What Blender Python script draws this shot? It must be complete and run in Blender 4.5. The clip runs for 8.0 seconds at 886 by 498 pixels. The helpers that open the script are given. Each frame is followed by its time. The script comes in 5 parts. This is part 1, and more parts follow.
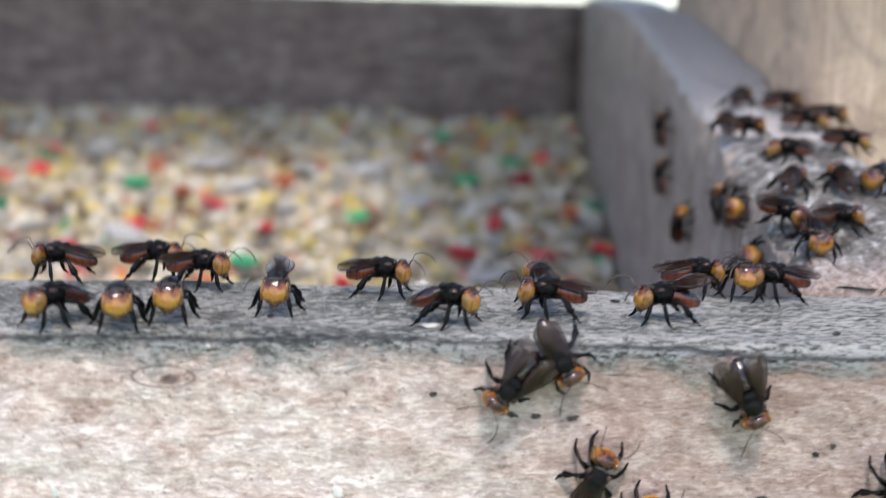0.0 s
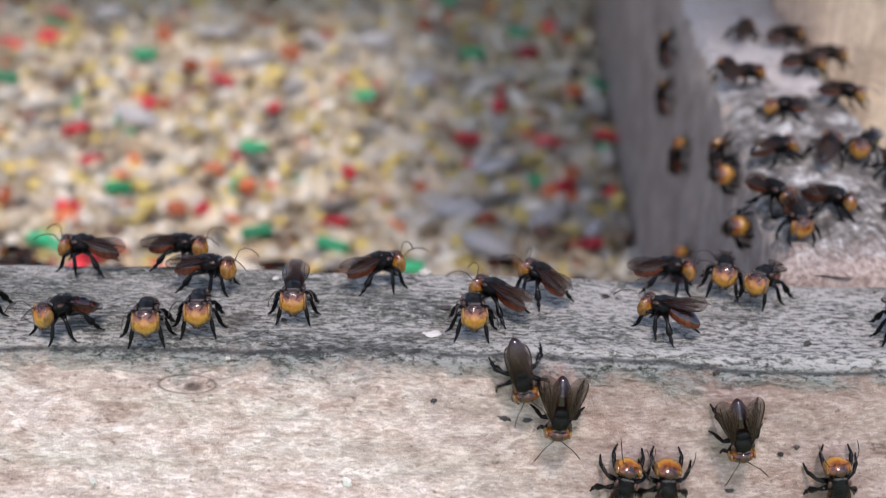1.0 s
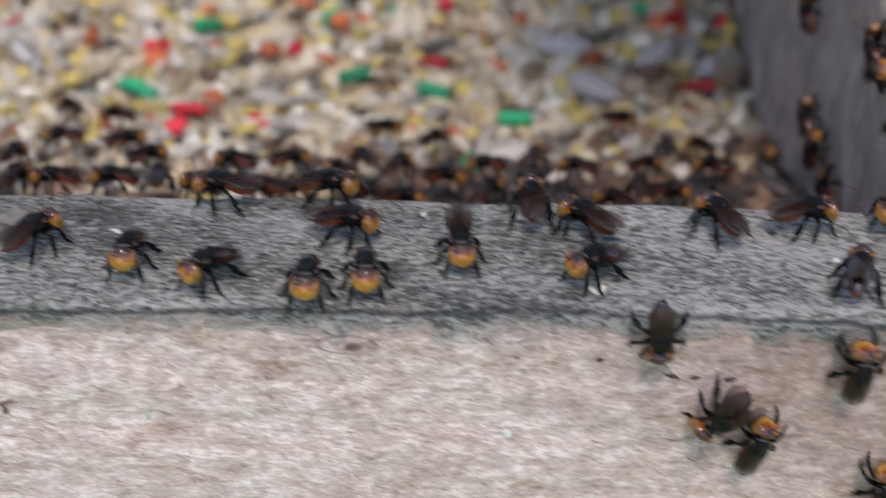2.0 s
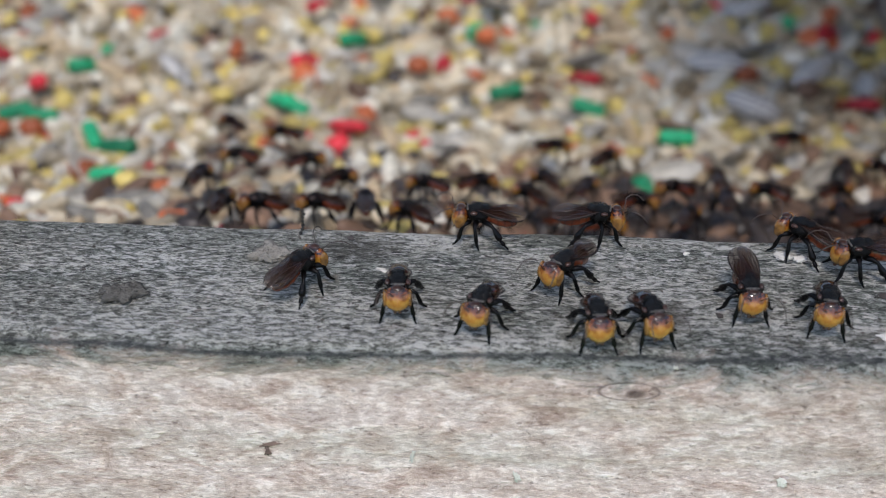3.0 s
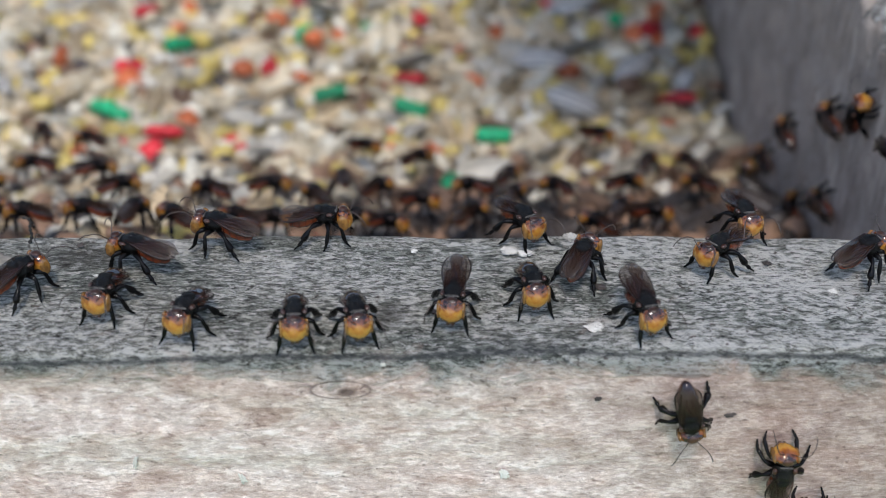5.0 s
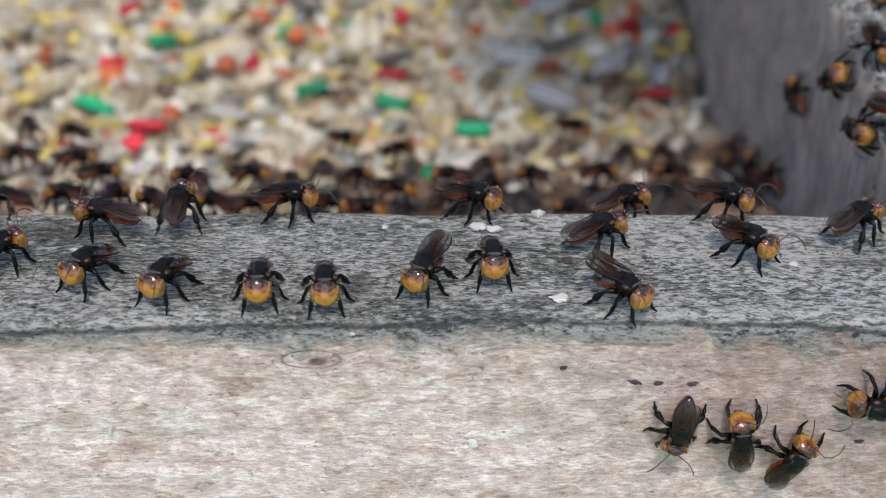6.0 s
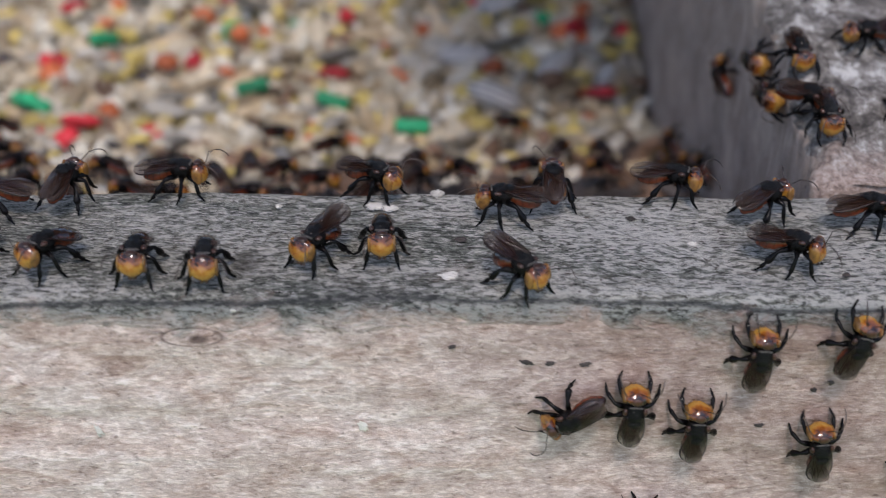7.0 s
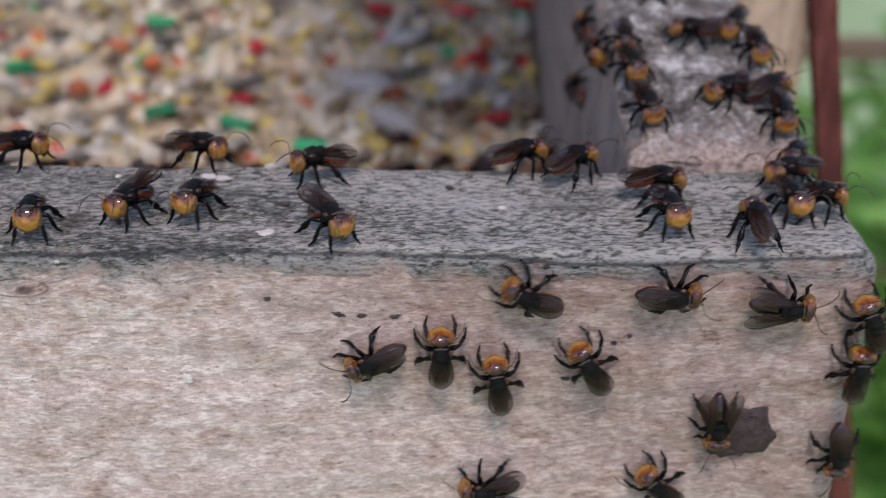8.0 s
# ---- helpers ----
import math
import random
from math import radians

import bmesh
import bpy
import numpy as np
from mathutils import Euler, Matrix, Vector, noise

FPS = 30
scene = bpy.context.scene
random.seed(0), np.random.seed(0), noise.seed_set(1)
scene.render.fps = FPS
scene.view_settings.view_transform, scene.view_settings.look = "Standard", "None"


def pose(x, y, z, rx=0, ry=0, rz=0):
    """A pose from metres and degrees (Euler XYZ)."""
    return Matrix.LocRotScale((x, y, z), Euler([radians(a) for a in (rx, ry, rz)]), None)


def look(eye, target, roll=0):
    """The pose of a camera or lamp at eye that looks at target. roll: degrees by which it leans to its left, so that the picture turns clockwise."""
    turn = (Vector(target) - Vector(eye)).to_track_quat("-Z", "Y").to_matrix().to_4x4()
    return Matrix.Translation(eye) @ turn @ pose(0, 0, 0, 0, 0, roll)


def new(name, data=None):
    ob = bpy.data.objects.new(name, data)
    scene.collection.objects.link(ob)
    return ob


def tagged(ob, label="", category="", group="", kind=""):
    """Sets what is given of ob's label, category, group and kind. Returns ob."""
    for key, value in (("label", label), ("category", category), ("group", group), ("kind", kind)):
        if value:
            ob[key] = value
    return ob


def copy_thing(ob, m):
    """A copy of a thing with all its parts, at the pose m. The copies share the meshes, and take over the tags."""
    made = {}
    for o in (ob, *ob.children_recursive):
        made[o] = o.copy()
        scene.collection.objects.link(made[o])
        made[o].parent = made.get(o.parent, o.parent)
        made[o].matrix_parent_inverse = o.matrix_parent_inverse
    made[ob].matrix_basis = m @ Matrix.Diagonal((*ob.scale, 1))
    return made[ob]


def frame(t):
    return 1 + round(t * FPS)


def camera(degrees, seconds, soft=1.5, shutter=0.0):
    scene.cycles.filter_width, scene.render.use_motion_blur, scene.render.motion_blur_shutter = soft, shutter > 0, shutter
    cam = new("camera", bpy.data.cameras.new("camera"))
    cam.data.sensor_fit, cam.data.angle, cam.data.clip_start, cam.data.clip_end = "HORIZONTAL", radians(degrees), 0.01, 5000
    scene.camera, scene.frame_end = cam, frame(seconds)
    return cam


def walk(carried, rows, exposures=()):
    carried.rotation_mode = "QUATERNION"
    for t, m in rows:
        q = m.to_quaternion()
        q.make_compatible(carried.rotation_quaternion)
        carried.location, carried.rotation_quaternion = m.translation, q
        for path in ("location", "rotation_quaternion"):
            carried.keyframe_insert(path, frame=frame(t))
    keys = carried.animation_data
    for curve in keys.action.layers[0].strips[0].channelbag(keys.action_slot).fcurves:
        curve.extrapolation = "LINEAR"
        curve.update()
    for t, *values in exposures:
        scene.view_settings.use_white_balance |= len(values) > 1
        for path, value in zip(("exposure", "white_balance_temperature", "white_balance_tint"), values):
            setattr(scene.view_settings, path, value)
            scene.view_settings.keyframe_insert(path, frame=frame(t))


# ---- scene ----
cam = camera(41.0, 8.0, soft=0.9, shutter=0.3)
cam.data.dof.use_dof = True
cam.data.dof.focus_distance = 0.111
cam.data.dof.aperture_fstop = 23.0
PATH = [
    (0, (0.01952, -0.09668, 0.02421), (0.02021, -0.07698, 0.02085), 1.6),
    (0.2, (0.01785, -0.09043, 0.02505), (0.01871, -0.07092, 0.02071), 3.0),
    (0.4, (0.02025, -0.09858, 0.03936), (0.02085, -0.07918, 0.03455), 1.7),
    (0.5, (0.01988, -0.09798, 0.04292), (0.02050, -0.07863, 0.03791), 1.8),
    (1, (0.01920, -0.09865, 0.04534), (0.01987, -0.07982, 0.03863), 2.3),
    (1.5, (0.01915, -0.09529, 0.05377), (0.01973, -0.07739, 0.04489), 1.3),
    (1.7, (0.01677, -0.08903, 0.05336), (0.01714, -0.07160, 0.04355), 1.0),
    (2, (0.00845, -0.08517, 0.05937), (0.00840, -0.06817, 0.04883), 1.1),
    (2.2, (-0.00040, -0.08253, 0.06036), (-0.00066, -0.06552, 0.04985), 1.4),
    (3.3, (-0.01508, -0.08105, 0.06179), (-0.01578, -0.06414, 0.05113), 0.3),
    (3.5, (-0.01629, -0.08178, 0.06254), (-0.01700, -0.06489, 0.05184), 0.1),
    (4, (-0.00603, -0.08071, 0.06202), (-0.00618, -0.06378, 0.05138), 0.4),
    (4.5, (0.00241, -0.07989, 0.06187), (0.00277, -0.06291, 0.05131), 1.0),
    (5, (0.00618, -0.08141, 0.06146), (0.00667, -0.06443, 0.05089), 0.9),
    (5.2, (0.00645, -0.08289, 0.06141), (0.00703, -0.06591, 0.05085), 1.1),
    (6.3, (0.01055, -0.08552, 0.05840), (0.01117, -0.06837, 0.04812), 1.0),
    (6.5, (0.01266, -0.08520, 0.05747), (0.01327, -0.06802, 0.04726), 1.1),
    (7, (0.01764, -0.08570, 0.05523), (0.01840, -0.06844, 0.04516), 1.4),
    (7.5, (0.02432, -0.08794, 0.05124), (0.02527, -0.07066, 0.04121), 1.7),
    (8, (0.03286, -0.09752, 0.04923), (0.03393, -0.07966, 0.04031), 1.8),
]
EXPOSURES = [(0, 1.56, 6700, 15), (0.6, 1.42, 6900, 22), (1.2, 1.40, 6850, 19), (1.6, 1.14, 6800, 18), (2.2, 1.02, 6750, 17), (3.5, 1.12, 6600, 11), (4.2, 1.16, 6600, 11), (5.0, 1.22, 6600, 11), (6.5, 1.23, 6800, 14), (7.0, 0.92, 6800, 18), (7.5, 0.66, 6850, 21), (8.0, 0.84, 6850, 24)]
walk(cam, [(t, look(eye, target, roll)) for t, eye, target, roll in PATH], EXPOSURES)

# ---- world and light ----
world = bpy.data.worlds.new("sky")
scene.world = world
world.use_nodes = True
wn = world.node_tree
sky = wn.nodes.new("ShaderNodeTexSky")
sky.sky_type = "NISHITA"
sky.sun_disc = False
sky.sun_elevation = radians(60)
sky.sun_rotation = radians(180)
wn.links.new(sky.outputs[0], wn.nodes["Background"].inputs[0])
wn.nodes["Background"].inputs[1].default_value = 0.125

sun_data = bpy.data.lights.new("sun", "SUN")
sun_data.energy, sun_data.angle, sun_data.color = 0.95, radians(8), (1.0, 0.97, 0.93)
sun = new("sun", sun_data)
SUN_DIR = Vector((-0.01, -0.50, 0.866)).normalized()
sun.matrix_basis = look(SUN_DIR * 3, (0, 0, 0))

# ---- materials ----
CM = 0.01
MM = 0.001


def material(name):
    m = bpy.data.materials.new(name)
    m.use_nodes = True
    n = m.node_tree.nodes
    return m, n, m.node_tree.links, n["Principled BSDF"]


def ramp(n, stops):
    r = n.new("ShaderNodeValToRGB")
    e = r.color_ramp.elements
    while len(e) < len(stops):
        e.new(0.5)
    for k, (p, c) in zip(e, stops):
        k.position, k.color = p, (*c, 1)
    return r


def coords(n, l, scale, space="Object"):
    tc, mp = n.new("ShaderNodeTexCoord"), n.new("ShaderNodeMapping")
    mp.inputs["Scale"].default_value = scale
    l.new(tc.outputs[space], mp.inputs[0])
    return mp.outputs[0]


def noise_at(n, l, vec, scale, detail=6, rough=0.6, distort=0.0):
    t = n.new("ShaderNodeTexNoise")
    t.inputs["Scale"].default_value, t.inputs["Detail"].default_value = scale, detail
    t.inputs["Roughness"].default_value, t.inputs["Distortion"].default_value = rough, distort
    l.new(vec, t.inputs["Vector"])
    return t.outputs["Fac"]


def mix(n, l, fac, a, b, mode="MIX"):
    m = n.new("ShaderNodeMix")
    m.data_type, m.blend_type = "RGBA", mode
    for sock, v in ((m.inputs[0], fac), (m.inputs[6], a), (m.inputs[7], b)):
        if hasattr(v, "default_value") or hasattr(v, "is_linked"):
            l.new(v, sock)
        elif isinstance(v, (int, float)):
            sock.default_value = v
        else:
            sock.default_value = (*v, 1)
    return m.outputs[2]


def math_node(n, l, op, a, b=0.0, clamp=False):
    m = n.new("ShaderNodeMath")
    m.operation, m.use_clamp = op, clamp
    for sock, v in zip(m.inputs, (a, b)):
        if isinstance(v, (int, float)):
            sock.default_value = v
        else:
            l.new(v, sock)
    return m.outputs[0]


def bump(n, l, height, bsdf, strength, dist):
    b = n.new("ShaderNodeBump")
    b.inputs["Strength"].default_value, b.inputs["Distance"].default_value = strength, dist
    l.new(height, b.inputs["Height"])
    l.new(b.outputs[0], bsdf.inputs["Normal"])


def tone_x(n, l):
    tc, sep = n.new("ShaderNodeTexCoord"), n.new("ShaderNodeSeparateXYZ")
    l.new(tc.outputs["Object"], sep.inputs[0])
    return sep.outputs[0]


def weathered_board():
    """Pale sawn softwood whose top has gone grey; the grey skin ends in an uneven line below the front edge."""
    m, n, l, bs = material("weathered_board")
    grain = noise_at(n, l, coords(n, l, (1000, 3000, 3000)), 1.0, 9, 0.72, 0.3)
    fine = noise_at(n, l, coords(n, l, (1500, 5200, 5200)), 1.0, 5, 0.7, 0.6)
    blotch = noise_at(n, l, coords(n, l, (140, 300, 300)), 1.0, 7, 0.66, 1.0)
    wide = noise_at(n, l, coords(n, l, (28, 60, 60)), 1.0, 3, 0.5, 0.5)
    pale = ramp(n, [(0.36, (0.20, 0.14, 0.12)), (0.43, (0.40, 0.315, 0.28)), (0.50, (0.52, 0.425, 0.385)), (0.58, (0.74, 0.65, 0.605))])
    patchy = noise_at(n, l, coords(n, l, (330, 620, 620)), 1.0, 8, 0.72, 0.6)
    l.new(math_node(n, l, "ADD", math_node(n, l, "MULTIPLY", grain, 0.5), math_node(n, l, "MULTIPLY", patchy, 0.5)), pale.inputs[0])
    stain = ramp(n, [(0.33, (0.66, 0.56, 0.51)), (0.40, (0.88, 0.81, 0.77)), (0.47, (0.98, 0.95, 0.93)), (0.55, (1, 1, 1))])
    l.new(blotch, stain.inputs[0])
    tone = ramp(n, [(0.32, (0.84, 0.80, 0.77)), (0.52, (1, 1, 1))])
    l.new(wide, tone.inputs[0])
    pale_c = mix(n, l, 0.9, pale.outputs[0], stain.outputs[0], "MULTIPLY")
    pale_c = mix(n, l, 0.9, pale_c, tone.outputs[0], "MULTIPLY")
    # front colour turns browner below the arris towards the corner, paler elsewhere
    lean = math_node(n, l, "MULTIPLY_ADD", tone_x(n, l), 38.0)
    lean.node.inputs[2].default_value = -0.48
    height = n.new("ShaderNodeSeparateXYZ")
    l.new(coords(n, l, (1, 1, 1)), height.inputs[0])
    lean = math_node(n, l, "ADD", lean, math_node(n, l, "MULTIPLY", math_node(n, l, "MINIMUM", math_node(n, l, "ADD", height.outputs[2], 0.010), 0.0), 75.0))
    lean = math_node(n, l, "ADD", lean, math_node(n, l, "MULTIPLY", math_node(n, l, "SUBTRACT", blotch, 0.5), 2.2), True)
    pale_c = mix(n, l, lean, mix(n, l, 1.0, pale_c, (1.22, 1.21, 1.20), "MULTIPLY"), mix(n, l, 1.0, pale_c, (0.78, 0.705, 0.67), "MULTIPLY"))
    long_grain = noise_at(n, l, coords(n, l, (760, 2600, 2600)), 1.0, 9, 0.78, 0.4)
    long_fine = noise_at(n, l, coords(n, l, (1900, 4600, 4600)), 1.0, 5, 0.72, 0.5)
    grey = ramp(n, [(0.385, (0.012, 0.0115, 0.009)), (0.45, (0.115, 0.112, 0.096)), (0.505, (0.29, 0.284, 0.246)), (0.56, (0.70, 0.68, 0.60))])
    l.new(math_node(n, l, "ADD", math_node(n, l, "MULTIPLY", long_grain, 0.66), math_node(n, l, "MULTIPLY", long_fine, 0.34)), grey.inputs[0])
    damp = ramp(n, [(0.38, (0.44, 0.475, 0.445)), (0.56, (1, 0.98, 0.94))])
    l.new(noise_at(n, l, coords(n, l, (45, 150, 150)), 1.0, 5, 0.6, 0.7), damp.inputs[0])
    grey_c = mix(n, l, 0.9, grey.outputs[0], damp.outputs[0], "MULTIPLY")
    # chalky worn fibres, thicker towards the corner of the tray
    sep = n.new("ShaderNodeSeparateXYZ")
    tc = n.new("ShaderNodeTexCoord")
    l.new(tc.outputs["Object"], sep.inputs[0])
    slant = n.new("ShaderNodeMapping")
    slant.inputs["Rotation"].default_value = (0, 0, radians(24))
    slant.inputs["Scale"].default_value = (850, 2200, 2200)
    l.new(tc.outputs["Object"], slant.inputs[0])
    flake = noise_at(n, l, slant.outputs[0], 1.0, 8, 0.74, 0.3)
    bleach = noise_at(n, l, coords(n, l, (55, 140, 140)), 1.0, 3, 0.5, 0.4)
    reach = math_node(n, l, "ADD", math_node(n, l, "MULTIPLY", math_node(n, l, "MINIMUM", sep.outputs[0], 0.045), 4.0), math_node(n, l, "MULTIPLY", bleach, 1.3))
    chalk = math_node(n, l, "ADD", math_node(n, l, "MULTIPLY", flake, 4.6), reach)
    chalk = math_node(n, l, "SUBTRACT", math_node(n, l, "MULTIPLY", chalk, 2.4), 7.0, True)
    grey_c = mix(n, l, math_node(n, l, "MULTIPLY", chalk, 0.95), grey_c, (0.76, 0.725, 0.655))
    # brown damp smudge where the guards stand
    def smudge(x, y, rx, ry, soft):
        dx = math_node(n, l, "MULTIPLY", math_node(n, l, "ADD", sep.outputs[0], -x * MM), 1 / (rx * MM))
        dy = math_node(n, l, "MULTIPLY", math_node(n, l, "ADD", sep.outputs[1], -y * MM), 1 / (ry * MM))
        d = math_node(n, l, "ADD", math_node(n, l, "ADD", math_node(n, l, "MULTIPLY", dx, dx), math_node(n, l, "MULTIPLY", dy, dy)), math_node(n, l, "MULTIPLY", math_node(n, l, "SUBTRACT", flake, 0.5), 1.6))
        return math_node(n, l, "MULTIPLY", math_node(n, l, "SUBTRACT", 1.0, d, True), soft)
    for x, y, rx, ry, soft in ((4.0, 5.8, 1.9, 2.6, 0.8), (-25, 15.0, 5.0, 3.0, 0.75), (21.0, 3.6, 3.4, 1.5, 0.45), (-6.5, 5.5, 1.6, 1.6, 0.4), (51, 9.5, 6.0, 1.1, 0.5), (13.5, 3.0, 1.6, 1.6, 0.4)):
        grey_c = mix(n, l, smudge(x, y, rx, ry, soft), grey_c, (0.055, 0.047, 0.034))
    # one slanting check in the grain
    along = math_node(n, l, "ADD", math_node(n, l, "MULTIPLY", math_node(n, l, "ADD", sep.outputs[0], -0.0371), 0.646), math_node(n, l, "MULTIPLY", math_node(n, l, "ADD", sep.outputs[1], -0.0131), 0.763))
    gap = math_node(n, l, "ABSOLUTE", math_node(n, l, "ADD", along, math_node(n, l, "MULTIPLY", math_node(n, l, "SUBTRACT", bleach, 0.5), 0.002)))
    check = math_node(n, l, "MULTIPLY_ADD", gap, -6000.0)
    check.node.inputs[2].default_value = 1.2
    check.node.use_clamp = True
    span = math_node(n, l, "MULTIPLY", math_node(n, l, "GREATER_THAN", sep.outputs[0], 0.0365), math_node(n, l, "LESS_THAN", sep.outputs[0], 0.0465))
    grey_c = mix(n, l, math_node(n, l, "MULTIPLY", math_node(n, l, "MULTIPLY", check, span), math_node(n, l, "MULTIPLY", flake, 0.8, True)), grey_c, (0.05, 0.048, 0.045))
    dirt = noise_at(n, l, coords(n, l, (1300, 1900, 1900)), 1.0, 2, 0.5)
    specks = ramp(n, [(0.29, (0.22, 0.18, 0.16)), (0.36, (1, 1, 1))])
    l.new(dirt, specks.inputs[0])
    edge = math_node(n, l, "ADD", sep.outputs[2], math_node(n, l, "MULTIPLY", math_node(n, l, "SUBTRACT", blotch, 0.5), 0.008))
    top = math_node(n, l, "MULTIPLY_ADD", edge, 520.0)
    top.node.inputs[2].default_value = 1.35
    top.node.use_clamp = True
    # the grey is multiplied darker and bluish just under the arris
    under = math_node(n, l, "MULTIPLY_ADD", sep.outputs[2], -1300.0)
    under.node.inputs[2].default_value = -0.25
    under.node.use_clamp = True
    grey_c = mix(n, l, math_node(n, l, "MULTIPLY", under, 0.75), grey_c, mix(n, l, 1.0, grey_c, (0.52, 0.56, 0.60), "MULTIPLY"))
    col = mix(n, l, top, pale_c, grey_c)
    col = mix(n, l, math_node(n, l, "MULTIPLY_ADD", top, 0.45), col, specks.outputs[0], "MULTIPLY")
    col.node.inputs[0].links[0].from_node.inputs[2].default_value = 0.5
    # brown run-off stain below the arris, uneven along the board
    drip = math_node(n, l, "ADD", math_node(n, l, "MULTIPLY", sep.outputs[2], 150.0), math_node(n, l, "MULTIPLY", wide, 2.6))
    drip = math_node(n, l, "SUBTRACT", drip, 0.55, True)
    col = mix(n, l, math_node(n, l, "MULTIPLY", math_node(n, l, "MULTIPLY", drip, 0.6), math_node(n, l, "SUBTRACT", 1.0, top)), col, (0.62, 0.54, 0.50), "MULTIPLY")
    # dark uneven line just under the arris
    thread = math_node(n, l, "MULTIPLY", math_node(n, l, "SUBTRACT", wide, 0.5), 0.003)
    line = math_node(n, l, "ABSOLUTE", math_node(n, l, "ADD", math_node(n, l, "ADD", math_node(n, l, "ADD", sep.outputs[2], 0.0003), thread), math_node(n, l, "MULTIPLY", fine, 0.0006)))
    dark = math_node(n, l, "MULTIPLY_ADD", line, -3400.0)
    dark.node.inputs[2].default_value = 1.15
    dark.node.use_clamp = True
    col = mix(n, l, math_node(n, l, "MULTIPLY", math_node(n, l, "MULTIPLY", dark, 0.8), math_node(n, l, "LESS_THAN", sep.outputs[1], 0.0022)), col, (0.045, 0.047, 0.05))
    # small knot: a thin ring and a dark heart
    kx = math_node(n, l, "MULTIPLY", math_node(n, l, "ADD", sep.outputs[0], 0.0002), 1 / 0.0026)
    kz = math_node(n, l, "MULTIPLY", math_node(n, l, "ADD", sep.outputs[2], 0.0036), 1 / 0.0009)
    kr = math_node(n, l, "SQRT", math_node(n, l, "ADD", math_node(n, l, "MULTIPLY", kx, kx), math_node(n, l, "MULTIPLY", kz, kz)))
    ring = math_node(n, l, "MULTIPLY_ADD", math_node(n, l, "ABSOLUTE", math_node(n, l, "SUBTRACT", kr, 1.0)), -9.0)
    ring.node.inputs[2].default_value = 0.95
    ring.node.use_clamp = True
    hx = math_node(n, l, "MULTIPLY", math_node(n, l, "ADD", sep.outputs[0], -0.0004), 1 / 0.0011)
    hz = math_node(n, l, "MULTIPLY", math_node(n, l, "ADD", sep.outputs[2], 0.0038), 1 / 0.0006)
    heart = math_node(n, l, "MULTIPLY_ADD", math_node(n, l, "ADD", math_node(n, l, "MULTIPLY", hx, hx), math_node(n, l, "MULTIPLY", hz, hz)), -1.6)
    heart.node.inputs[2].default_value = 1.3
    heart.node.use_clamp = True
    front = math_node(n, l, "LESS_THAN", sep.outputs[1], 0.004)
    knot = math_node(n, l, "MULTIPLY", math_node(n, l, "MAXIMUM", math_node(n, l, "MULTIPLY", ring, math_node(n, l, "MULTIPLY", patchy, 2.4)), math_node(n, l, "MULTIPLY", heart, 1.6)), front)
    col = mix(n, l, math_node(n, l, "MULTIPLY", knot, math_node(n, l, "MULTIPLY", blotch, 1.3, True)), col, (0.10, 0.065, 0.055))
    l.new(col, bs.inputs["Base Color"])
    bs.inputs["Roughness"].default_value = 0.8
    bs.inputs["Specular IOR Level"].default_value = 0.35
    worn = math_node(n, l, "ADD", math_node(n, l, "MULTIPLY", long_grain, 1.2), math_node(n, l, "MULTIPLY", long_fine, 0.6))
    sawn = math_node(n, l, "ADD", math_node(n, l, "MULTIPLY", patchy, 0.5), math_node(n, l, "MULTIPLY", grain, 0.24))
    bump(n, l, mix(n, l, top, sawn, worn), bs, 1.0, 0.0007)
    return m


def sawn_grey(name, tones, scale, mottle=0.0):
    """Rough grey sawn wood; mottle adds pale and blue-grey worn spots."""
    m, n, l, bs = material(name)
    grain = noise_at(n, l, coords(n, l, scale), 1.0, 8, 0.65, 0.4)
    c = ramp(n, list(zip((0.36, 0.5, 0.64), tones)))
    l.new(grain, c.inputs[0])
    blot = noise_at(n, l, coords(n, l, (130, 130, 130)), 1.0, 6, 0.6, 0.8)
    r2 = ramp(n, [(0.38, (0.55, 0.55, 0.57)), (0.62, (1, 1, 1))])
    l.new(blot, r2.inputs[0])
    col = mix(n, l, 0.8, c.outputs[0], r2.outputs[0], "MULTIPLY")
    pits = noise_at(n, l, coords(n, l, (1500, 1500, 1500)), 1.0, 3, 0.6)
    rp = ramp(n, [(0.30, (0.30, 0.28, 0.28)), (0.38, (1, 1, 1))])
    l.new(pits, rp.inputs[0])
    col = mix(n, l, 0.8, col, rp.outputs[0], "MULTIPLY")
    l.new(col, bs.inputs["Base Color"])
    bs.inputs["Roughness"].default_value = 0.85
    bs.inputs["Specular IOR Level"].default_value = 0.3
    bump(n, l, math_node(n, l, "ADD", grain, pits), bs, 0.8, 0.0004)
    return m


